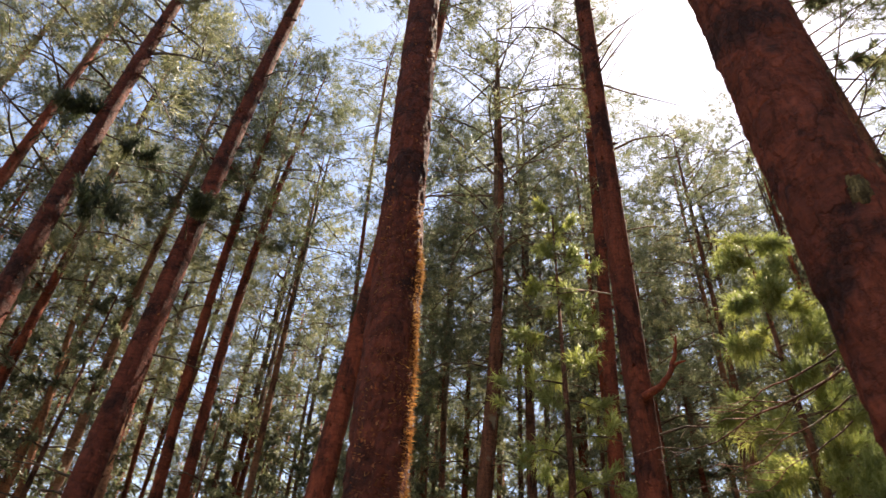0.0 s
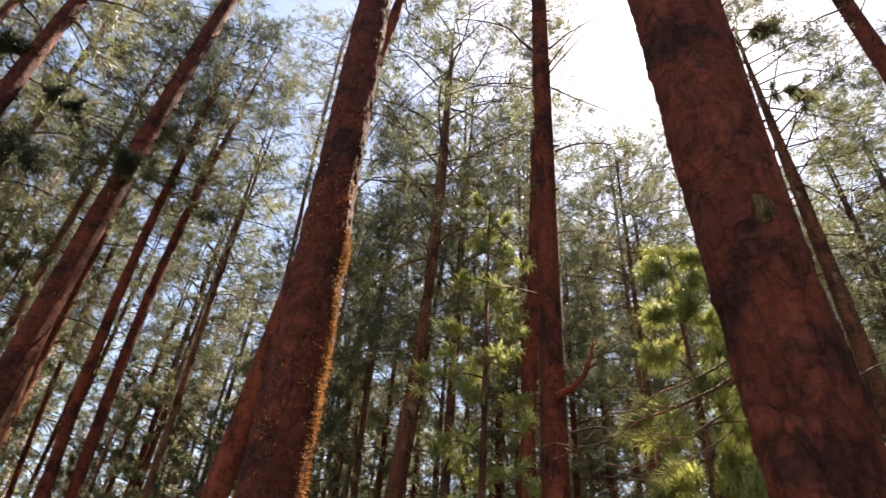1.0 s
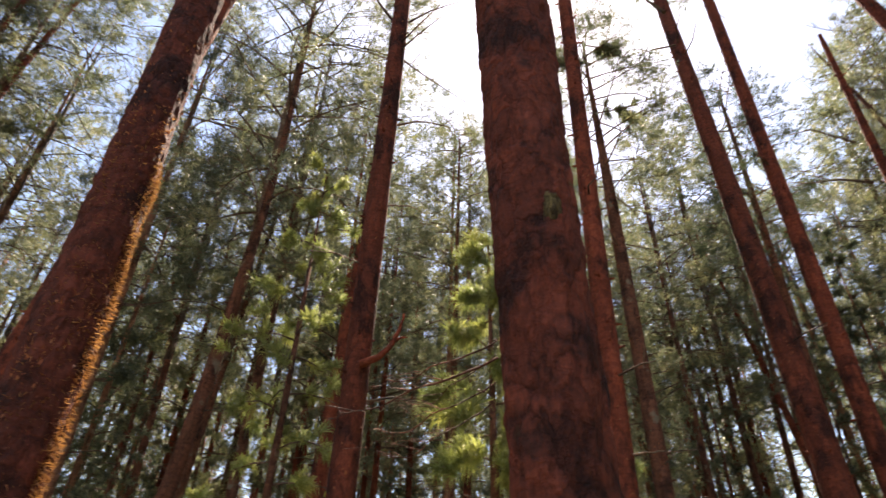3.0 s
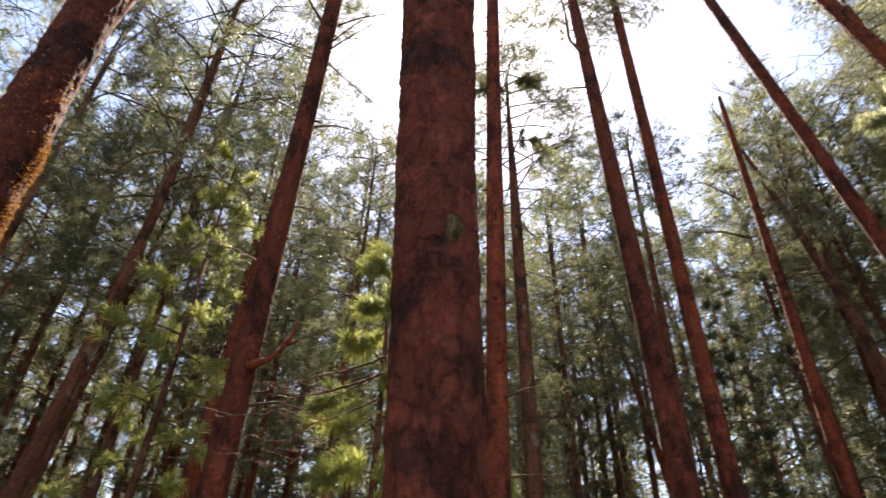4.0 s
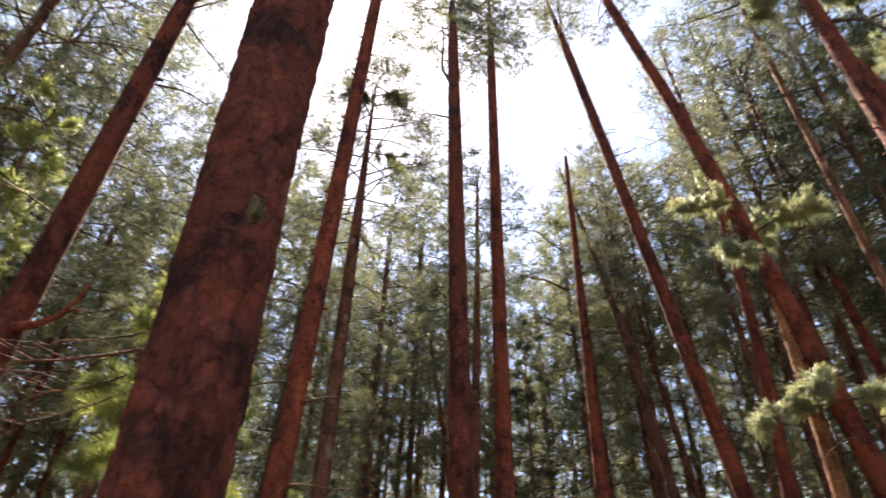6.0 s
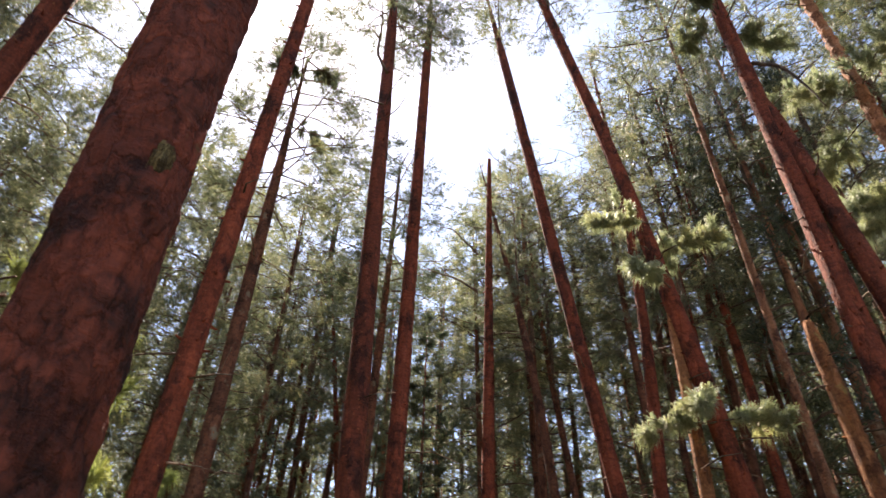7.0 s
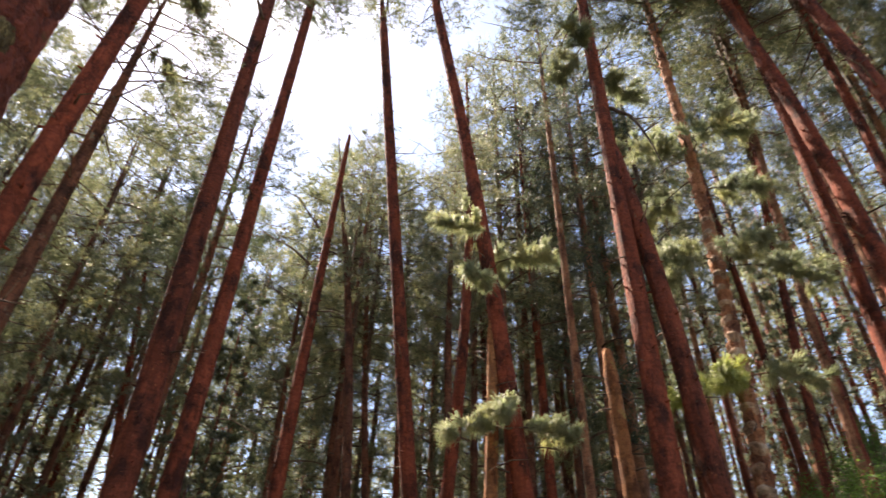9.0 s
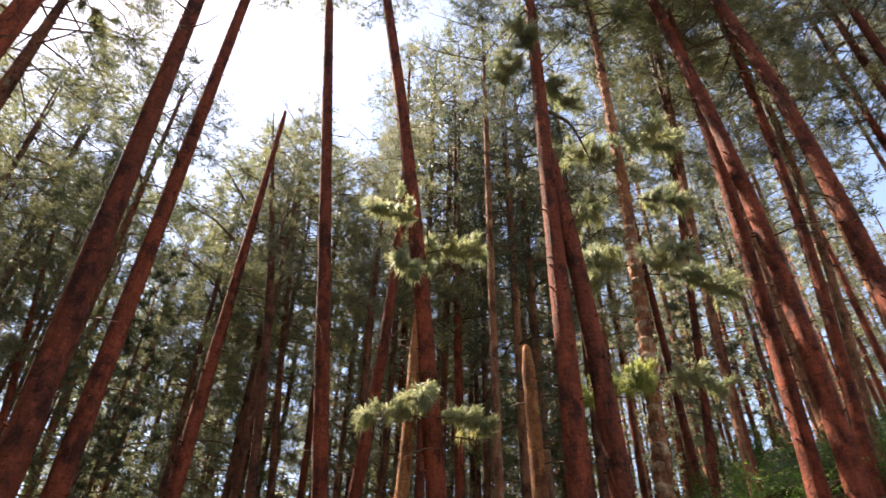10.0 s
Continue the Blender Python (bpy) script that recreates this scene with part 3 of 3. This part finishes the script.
def far_woods(name, n_trees, near, far, seed):
    """The wood beyond, too far to count: trunks and coarse crowns in one mesh."""
    rng = np.random.default_rng(seed)
    shapes = []
    for k in range(4):
        wood, leaves = Soup(), Needles()
        wood.add(*tube([(0, 0, -1), (0.1, 0, 8), (0.1, 0.1, 24)], [0.17, 0.14, 0.03], 5))
        foot = (1.5, 4, 2, 6)[k]
        for b in range(40):
            f = (b + rng.random()) / 40
            z, az, ln = foot + (25 - foot) * f, b * 2.4 + rng.uniform(-0.5, 0.5), 2.6 * min(1.0, 0.6 + f) * (1 - max(0.0, f - 0.5) ** 2 * 2.9) * rng.uniform(0.6, 1.15)
            tip = np.array([math.cos(az) * ln, math.sin(az) * ln, z + rng.uniform(-0.3, 0.6)])
            wood.add([(0, 0, z), (0, 0, z + 0.05), tuple(tip)], [(0, 1, 2)])
            s = rng.uniform(0.25, 1.05, (8, 1))
            ends = np.array([0, 0, z]) * (1 - s) + tip * s + rng.normal(0, 0.28, (8, 3))
            shoots(leaves, rng, ends, unit(rng.normal(0, 1, (8, 3))) * 0.7 + np.array([math.cos(az), math.sin(az), 0.4]), 0.46, 7, 0.3, 0.075)
        tri = lambda faces: np.array([(f[0], f[i], f[i + 1]) for f in faces for i in range(1, len(f) - 1)])  # noqa: E731
        pts = np.concatenate(leaves.tris).reshape(-1, 3)
        shapes.append((np.array(wood.verts), tri(wood.faces), pts, np.arange(len(pts)).reshape(-1, 3)))
    vs, fs, ms, n = [], [], [], 0
    for k in range(n_trees):
        d, az = math.sqrt(rng.uniform(near**2, far**2)), rng.uniform(-60, 138)
        x, y = d * math.sin(radians(az)), d * math.cos(radians(az))
        gz = ground_height(x, y)
        s = min(rng.uniform(0.8, 1.15), (1.6 + d * math.tan(radians(skyline(az))) - gz) / 25)
        a = rng.uniform(0, 6.28)
        turn = np.array([[math.cos(a), -math.sin(a), 0], [math.sin(a), math.cos(a), 0], [0, 0, 1]]) * s
        wv, wf, lv, lf = shapes[k % 4]
        for v, f, mat in ((wv, wf, 0), (lv, lf, 1)):
            vs.append(v @ turn.T + (x, y, gz))
            fs.append(f + n)
            ms.append(np.full(len(f), mat))
            n += len(v)
    vs, fs, ms = np.concatenate(vs), np.concatenate(fs), np.concatenate(ms)
    me = bpy.data.meshes.new(name)
    me.vertices.add(len(vs)), me.loops.add(fs.size), me.polygons.add(len(fs))
    me.vertices.foreach_set("co", vs.astype(np.float32).ravel())
    me.loops.foreach_set("vertex_index", fs.astype(np.int32).ravel())
    me.polygons.foreach_set("loop_start", np.arange(0, fs.size, 3, dtype=np.int32))
    me.materials.append(BARK), me.materials.append(NEEDLES)
    me.polygons.foreach_set("material_index", ms.astype(np.int32))
    me.update(calc_edges=True)
    return tagged(new(name, me), "dense pine wood far behind, dark trunks and green crowns", "trees", kind="stuff")


far_woods("far_woods", 420, 34.0, 60.0, 3)

# ---- live boughs on near trunks, young pines, dead branches, undergrowth ----
def live_bough(tree, root, az, length, mops, material, size=0.30, seed=1, needles=110, width=0.012, label="green needle bough"):
    """A leafy bough that belongs to a pine; root in world metres."""
    rng = np.random.default_rng(seed)
    wood, leaves = Soup(), Soup()
    mop_bough(wood, leaves, rng, np.array(root) - np.array(tree.location), radians(90 - az), length, 0.2, 0.35, 0.022, mops, size, needles, width)
    stem = mesh_object("bough", wood.verts, wood.faces, TWIG, tree, label)
    tagged(mesh_object("needle_brush", leaves.verts, leaves.faces, material, stem, smooth=False), kind="stuff")


def young_pine(x, y, height, radius, foot, material, seed, boughs=34, mops=8, size=0.26, needles=60, width=0.008, label="young pine with bright fresh green needles"):
    rng = np.random.default_rng(seed)
    gz = ground_height(x, y)
    tree = new("young_pine")
    tree.location = (x, y, gz)
    mesh_object("trunk", *tube([(0, 0, -0.1), (0.05, 0.02, height * 0.5), (0.02, 0.05, height * 0.98)], [0.09, 0.06, 0.015], 8), BARK_GREY, tree)
    wood, leaves = Soup(), Soup()
    for k in range(boughs):
        f = (k + rng.random()) / boughs
        z = foot + (height - foot) * f
        mop_bough(wood, leaves, rng, np.array([0.02, 0.02, z]), k * 2.4 + rng.uniform(-0.5, 0.5), radius * (1.05 - 0.75 * f) * rng.uniform(0.6, 1.15), rng.uniform(0.1, 0.5), rng.uniform(0.3, 0.7), 0.02, max(3, int(mops * (1.1 - 0.6 * f))), size, needles, width)
    tagged(mesh_object("crown_wood", wood.verts, wood.faces, TWIG, tree), kind="stuff")
    tagged(mesh_object("crown", leaves.verts, leaves.faces, material, tree, smooth=False), kind="stuff")
    return tagged(tree, label, "tree", "young pines under the tall ones")


def dead_limb(tree, points, thick, forks=(), name="dead_branch", material=None):
    """A bare crooked branch through points given in world metres, with side twigs (share along it, way, length)."""
    base, wood = np.array(tree.location), Soup()
    pts = np.array(points, float) - base
    s = np.linspace(0, 1, len(pts))
    fine = np.linspace(0, 1, 14)
    line = np.stack([np.interp(fine, s, pts[:, k]) for k in range(3)], 1)
    line += np.array([[noise.noise((f * 6, thick * 90, k * 3.0)) * 0.03 for k in range(3)] for f in fine]) * np.minimum(1, fine * 5)[:, None]
    wood.add(*tube(line, [thick * (1 - 0.8 * f) for f in fine], 6))
    for at, way, ln in forks:
        a = np.array([np.interp(at, fine, line[:, k]) for k in range(3)])
        w = np.array(way, float)
        wood.add(*tube([a, a + w * ln * 0.5 + np.array([0, 0, 0.03]), a + w * ln], [thick * 0.45, thick * 0.3, thick * 0.12], 4))
    return mesh_object(name, wood.verts, wood.faces, material or TWIG, tree)


def near_tree(x, y):
    return min(TREES, key=lambda t: math.hypot(t.location.x - x, t.location.y - y))


young_pine(5.35, 7.0, 8.4, 1.6, 2.6, NEEDLES_FRESH, 21, 28, 8, 0.36, 130, 0.009)
young_pine(3.3, 10.2, 11.5, 1.5, 4.5, NEEDLES_FRESH, 25, 26, 6, 0.32, 60, 0.013)
young_pine(8.8, 7.9, 5.6, 1.1, 2.2, NEEDLES_FRESH, 22, 14, 7, 0.34, 120, 0.009)
young_pine(17.5, 6.9, 13.5, 1.8, 2.0, NEEDLES_DARK, 23, 60, 8, 0.30, 30, 0.018, label="slim dark green young pine")

dark_model = young_pine(20.0, 16.5, 11.0, 1.9, 1.5, NEEDLES, 24, 34, 7, 0.32, 18, 0.035, label="dark green young pine among the trunks")
yrng = np.random.default_rng(8)
for k in range(56):
    az, d = (yrng.choice((yrng.uniform(-45, 50), yrng.uniform(-45, 100))), yrng.uniform(17, 34)) if k < 38 else (yrng.uniform(45, 130), yrng.uniform(26, 36))
    x, y = d * math.sin(radians(az)), d * math.cos(radians(az))
    s = yrng.uniform(0.75, 1.35)
    ob = copy_thing(dark_model, Matrix.Translation((x, y, ground_height(x, y))) @ Matrix.Rotation(yrng.uniform(0, 6.28), 4, "Z"))
    ob.scale = (s, s, s)

# bare branches of the nearest trunk, and the hooked one on the slim trunk beside it
big = near_tree(2.2, 2.2)
brng = np.random.default_rng(61)
for k, (root, tip, thick) in enumerate((((1.97, 2.22, 3.16), (1.62, 2.92, 3.10), 0.007), ((1.96, 2.2, 3.06), (1.42, 3.0, 2.90), 0.009), ((1.96, 2.22, 2.94), (1.62, 2.85, 2.78), 0.006), ((1.95, 2.25, 2.84), (1.72, 2.95, 2.70), 0.005), ((1.98, 2.24, 3.10), (1.78, 2.8, 2.95), 0.005))):
    a, c = np.array(root), np.array(tip)
    pts = [a, a + (c - a) * 0.35 + np.array([0, 0, -0.03]), a + (c - a) * 0.7 + np.array([0, 0, -0.05]), c]
    forks = [(brng.uniform(0.25, 0.95), (brng.uniform(-0.7, 0.1), brng.uniform(0.3, 0.9), brng.uniform(-0.25, 0.2)), brng.uniform(0.15, 0.42)) for _ in range(9)]
    dead_limb(big, pts, thick * 0.75, forks, material=BARK_GREY)
slim = near_tree(3.2, 7.0)
dead_limb(slim, [(3.25, 6.95, 5.40), (3.42, 6.86, 5.50), (3.58, 6.78, 5.70), (3.68, 6.72, 5.95), (3.72, 6.70, 6.20)], 0.06, [(0.55, (0.5, -0.2, 0.3), 0.35)], material=BARK)
dead_limb(near_tree(6.2, 5.4), [(6.25, 5.35, 4.42), (6.55, 5.1, 4.45), (6.8, 4.95, 4.44)], 0.014, [(0.5, (0.6, 0.1, -0.4), 0.3)], material=BARK_PALE)

# long bare branches that show against the sky
for x, y, thick, pts, forks in (
    (3.2, 7.0, 0.03, [(3.2, 6.98, 12.76), (2.84, 7.13, 13.45), (2.59, 7.23, 13.91), (1.97, 7.42, 14.13), (1.38, 7.55, 14.09)], [(0.45, (-0.4, 0.3, 0.7), 0.8), (0.7, (-0.7, 0.3, -0.4), 0.7)]),
    (3.2, 7.0, 0.022, [(3.37, 6.9, 12.94), (3.7, 6.73, 13.36), (3.97, 6.57, 13.6), (4.36, 6.31, 13.81)], [(0.6, (0.6, 0.1, 0.6), 0.6)]),
    (3.2, 7.0, 0.02, [(3.35, 6.9, 9.93), (3.76, 6.69, 10.08), (4.13, 6.47, 9.98), (4.3, 6.36, 9.59)], [(0.6, (0.5, -0.2, 0.5), 0.5)]),
    (3.2, 7.0, 0.016, [(3.32, 6.92, 8.11), (3.68, 6.74, 8.14), (3.93, 6.59, 7.97)], []),
    (16.36, -2.96, 0.045, [(16.33, -3.0, 24.07), (16.56, -1.85, 24.54), (16.66, -0.91, 24.9), (16.71, 0.2, 25.69)], [(0.4, (0, 0.6, 0.6), 1.2), (0.7, (0, 0.8, -0.3), 0.9)]),
    (16.36, -2.96, 0.04, [(16.37, -2.94, 26.43), (16.52, -2.1, 26.84), (16.69, -0.59, 27.75)], [(0.5, (0, 0.7, -0.2), 1.0)]),
    (9.9, -3.2, 0.05, [(9.9, -3.1, 13.2), (9.72, -3.43, 12.7), (9.63, -3.64, 11.95), (9.57, -3.76, 11.12)], [(0.4, (0.1, -0.9, 0.2), 0.7), (0.6, (-0.2, -0.8, 0.5), 0.6)]),
    (10.2, 5.8, 0.055, [(10.3, 5.6, 17.5), (10.13, 5.91, 18.39), (10.13, 5.9, 19.91), (10.08, 5.99, 21.27)], [(0.5, (-0.3, 0.4, 0.7), 0.8)]),
    (10.2, 5.8, 0.03, [(10.38, 5.6, 16.11), (10.02, 6.09, 16.2), (9.71, 6.54, 16.13)], [(0.6, (-0.5, 0.5, 0.4), 0.6)]),
    (15.6, 4.5, 0.04, [(15.6, 4.6, 13.18), (15.48, 5.26, 13.74), (15.25, 5.92, 14.0), (15.11, 6.29, 14.27)], [(0.4, (-0.2, 0.6, 0.6), 0.9), (0.7, (-0.3, 0.8, 0.0), 0.8)]),
    (15.6, 4.5, 0.035, [(15.6, 4.55, 14.6), (15.45, 5.36, 15.76), (15.3, 5.8, 15.9)], [(0.5, (-0.2, 0.7, 0.2), 0.8)]),
):
    dead_limb(near_tree(x, y), pts, thick, forks)


def branch_scar(tree, centre, r, z, az, tilt):
    """A pale collar that a lost whorl of branches left on the bark, with sunlight in its colour."""
    verts, faces, n = [], [], 12
    for j, (dz, rr) in enumerate(((-0.11, 0.99), (0.0, 1.36), (0.03, 1.30), (0.06, 0.98))):
        for i in range(n):
            a = radians(90 - az) + (i / (n - 1) - 0.5) * 2.6
            edge = math.sin(math.pi * i / (n - 1)) ** 0.5
            rad = r * (0.97 + (rr - 0.97) * edge)
            verts.append((centre[0] + rad * math.cos(a) - tree.location.x, centre[1] + rad * math.sin(a) - tree.location.y, z + dz * (0.4 + edge) + tilt * (i / (n - 1) - 0.5) - tree.location.z))
    for j in range(3):
        for i in range(n - 1):
            a = j * n + i
            faces.append((a, a + 1, a + 1 + n, a + n))
    mesh_object("branch_scar", verts, faces, BARK_PALE, tree)


ringed = near_tree(10.85, -5.0)
RING_AXIS = lambda z: (10.874 + -0.0266 * (z - 7.76) + 0.00160 * (z - 7.76) ** 2, -4.760 + -0.0557 * (z - 7.76) + 0.00335 * (z - 7.76) ** 2)  # noqa: E731
for k in range(22):
    z = 3.5 + 0.34 * k
    branch_scar(ringed, RING_AXIS(z), 0.150 * (1 - 0.008 * k), z, 322 + 25 * (-1) ** k, 0.08 * (-1) ** k)


def fallen_log(x, y, az, length, r, seed):
    """A short brown log on the bank."""
    rng = np.random.default_rng(seed)
    way = np.array([math.sin(radians(az)), math.cos(radians(az)), 0.0])
    pts = []
    for s in np.linspace(-0.5, 0.5, 9):
        p = np.array([x, y, 0.0]) + way * length * s
        p[2] = ground_height(p[0], p[1]) + r * 0.75
        pts.append(p - np.array([x, y, ground_height(x, y)]))
    log = new("fallen_log")
    log.location = (x, y, ground_height(x, y))
    mesh_object("stem", *tube(pts, [r * rng.uniform(0.92, 1.05) for _ in pts], 12), BARK_GREY, log)
    return tagged(log, "brown fallen pine log lying on the bank", "log", "fallen logs")


fallen_log(13.2, -9.6, 60, 4.0, 0.16, 1)
fallen_log(14.0, -10.9, 75, 3.0, 0.13, 2)
fallen_log(12.2, -9.4, 40, 2.4, 0.10, 3)


def moss_patch(tree, z, az, wide, tall, r, centre):
    """A cushion of yellow-green moss that follows the trunk."""
    verts, faces, nu, nv = [], [], 12, 14
    for j in range(nv):
        for i in range(nu):
            u, v = i / (nu - 1) * 2 - 1, j / (nv - 1) * 2 - 1
            k = 1 - min(1.0, (u * u + v * v) * (0.8 + 0.5 * noise.noise((u * 2, v * 2, 1.0))))
            a = radians(90 - az) + u * wide
            rr = r - 0.02 + 0.03 * k**0.5 + 0.012 * noise.noise((u * 5, v * 5, 3.0))
            p = np.array([centre[0] + rr * math.cos(a), centre[1] + rr * math.sin(a), z + v * tall]) - np.array(tree.location)
            verts.append(tuple(p))
    for j in range(nv - 1):
        for i in range(nu - 1):
            a = j * nu + i
            faces.append((a, a + 1, a + 1 + nu, a + nu))
    mesh_object("moss_patch", verts, faces, MOSS, tree, "yellow-green moss cushion")


moss_patch(big, 3.82, 196, 0.24, 0.11, 0.232, (2.13, 2.055))


def moss_fringe(tree, axis_at, r, az_from, az_to, low, high, count, seed):
    """Fuzz of frayed bark that stands out along one side of a trunk, its gold painted sunlight."""
    rng, fringe = np.random.default_rng(seed), Needles()
    z, az = rng.uniform(low, high, count), np.radians(90 - rng.uniform(az_from, az_to, count))
    out = np.stack([np.cos(az), np.sin(az), np.zeros(count)], 1)
    foot = np.array([axis_at(h) for h in z]) - np.array(tree.location) + out * r * 0.99
    way = unit(out * 0.8 + rng.normal(0, 0.55, (count, 3)) + np.array([0, 0, -0.35]))
    side = unit(np.cross(way, rng.normal(0, 1, (count, 3)))) * rng.uniform(0.003, 0.008, (count, 1))
    dense = np.array([noise.noise((h * 2.2, 3.0, a * 2)) for h, a in zip(z, az)])
    length = rng.uniform(0.015, 0.055, (count, 1)) * np.clip(1.0 + 1.4 * dense, 0.15, 1.8)[:, None]
    fringe.tris.append(np.stack([foot + side, foot - side, foot + way * length], 1))
    ob = tagged(new("moss_fringe", fringe.mesh("moss_fringe", SUN_GOLD)), "fuzz of frayed bark with the sunlit edge in its golden colour", kind="stuff")
    ob.parent = tree


moss_fringe(near_tree(0.16, 5.33), lambda h: (0.03 - 0.023 * (h - 5.6), 5.33, h), 0.255, 84, 136, 1.8, 5.9, 4800, 71)
moss_fringe(near_tree(0.16, 5.33), lambda h: (0.03 - 0.023 * (h - 5.6), 5.33, h), 0.252, 130, 230, 1.8, 6.5, 1500, 72)

# green boughs that grow straight from the trunks, pale ones with painted sunlight
for x, y, z, az, ln, n, mat, seed in (
    (10.86, -4.95, 12.6, 260, 1.5, 22, NEEDLES_SUN_TONED, 31), (10.86, -4.95, 12.0, 60, 1.5, 22, NEEDLES_SUN_TONED, 32), (10.86, -4.95, 12.4, 330, 1.4, 20, NEEDLES_SUN_TONED, 51), (10.86, -4.95, 11.6, 190, 1.3, 18, NEEDLES_SUN_TONED, 52), (10.86, -4.95, 13.4, 20, 1.5, 20, NEEDLES_SUN_TONED, 53), (10.86, -4.95, 13.2, 200, 1.4, 20, NEEDLES_SUN_TONED, 54),
    (10.8, -5.0, 9.6, 350, 1.5, 20, NEEDLES_SUN_TONED, 33), (10.8, -5.0, 9.5, 180, 1.7, 26, NEEDLES_SUN_TONED, 34), (10.8, -5.0, 9.4, 260, 1.2, 18, NEEDLES_SUN_TONED, 55), (10.8, -5.0, 9.9, 40, 1.2, 18, NEEDLES_SUN_TONED, 56),
    (10.9, -4.9, 7.0, 10, 1.4, 20, NEEDLES_FRESH, 35), (10.9, -4.9, 7.2, 190, 1.0, 14, NEEDLES_SUN_TONED, 36), (10.9, -4.9, 6.9, 320, 1.0, 14, NEEDLES_FRESH, 57),
    (11.9, -0.6, 11.2, 330, 1.3, 22, NEEDLES_SUN_TONED, 37), (11.9, -0.6, 10.4, 200, 1.2, 20, NEEDLES_SUN_TONED, 38), (11.9, -0.6, 9.5, 300, 1.2, 20, NEEDLES_SUN_TONED, 39), (11.9, -0.6, 11.0, 100, 1.2, 18, NEEDLES_SUN_TONED, 58),
    (11.9, -0.7, 6.6, 350, 1.1, 16, NEEDLES_SUN_TONED, 40), (11.9, -0.7, 6.6, 175, 1.2, 18, NEEDLES_SUN_TONED, 41), (11.9, -0.7, 6.7, 280, 0.9, 14, NEEDLES_SUN_TONED, 59),
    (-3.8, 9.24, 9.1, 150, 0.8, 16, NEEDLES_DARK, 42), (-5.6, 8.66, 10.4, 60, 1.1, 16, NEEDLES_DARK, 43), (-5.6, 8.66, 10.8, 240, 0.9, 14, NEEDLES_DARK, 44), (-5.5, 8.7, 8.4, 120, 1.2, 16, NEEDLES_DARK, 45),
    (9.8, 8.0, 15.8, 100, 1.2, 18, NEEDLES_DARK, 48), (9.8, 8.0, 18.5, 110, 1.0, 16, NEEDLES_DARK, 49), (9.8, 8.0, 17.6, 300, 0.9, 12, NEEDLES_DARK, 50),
    (9.94, -2.9, 14.5, 150, 1.3, 22, NEEDLES_SUN_TONED, 46), (9.94, -2.9, 15.2, 300, 1.2, 20, NEEDLES_SUN_TONED, 47), (9.94, -2.9, 15.8, 60, 1.2, 20, NEEDLES_SUN_TONED, 60),
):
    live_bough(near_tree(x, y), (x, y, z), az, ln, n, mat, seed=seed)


def shrub(x, y, height, width, seed, leaves=800):
    """A leafy bush of many small leaves on thin stems."""
    rng = np.random.default_rng(seed)
    gz = ground_height(x, y)
    bush = new("shrub")
    bush.location = (x, y, gz - 0.05)
    stems, leaf = Soup(), Soup()
    for k in range(9):
        az, out = rng.uniform(0, 6.28), rng.uniform(0.2, 1.0) * width
        tip = np.array([math.cos(az) * out, math.sin(az) * out, height * rng.uniform(0.6, 1.0)])
        mid = tip * np.array([0.35, 0.35, 0.6])
        stems.add(*tube([(0, 0, 0), mid, tip], [0.02, 0.012, 0.004], 4))
        for j in range(leaves // 9):
            s = rng.uniform(0.25, 1.05)
            c = mid * (2 * s) * (s < 0.5) + (mid + (tip - mid) * (2 * s - 1)) * (s >= 0.5) + rng.normal(0, 0.16, 3)
            a, w = rng.normal(0, 1, 3), rng.normal(0, 1, 3)
            a /= np.linalg.norm(a)
            w = np.cross(a, w) / np.linalg.norm(np.cross(a, w))
            ln = rng.uniform(0.035, 0.075)
            n = len(leaf.verts)
            leaf.verts += [tuple(c), tuple(c + a * ln * 0.5 + w * ln * 0.22), tuple(c + a * ln), tuple(c + a * ln * 0.5 - w * ln * 0.22)]
            leaf.faces.append((n, n + 1, n + 2, n + 3))
    tagged(mesh_object("woody_growth", stems.verts, stems.faces, TWIG, bush), kind="stuff")
    tagged(mesh_object("foliage", leaf.verts, leaf.faces, SHRUB_LEAF, bush, smooth=False), kind="stuff")
    return tagged(bush, "bright green leafy shrub on the forest floor", "shrub", "undergrowth shrubs")


srng = np.random.default_rng(77)
for k in range(60):
    az, d = srng.uniform(110, 140), srng.uniform(14, 26)
    shrub(d * math.sin(radians(az)), d * math.cos(radians(az)), srng.uniform(0.6, 1.4), srng.uniform(0.7, 1.2), 200 + k, 1300)
for k in range(14):
    az, d = srng.uniform(-38, -20), srng.uniform(14, 19)
    shrub(d * math.sin(radians(az)), d * math.cos(radians(az)), srng.uniform(4.0, 5.4), srng.uniform(1.0, 1.6), 300 + k, 1500)
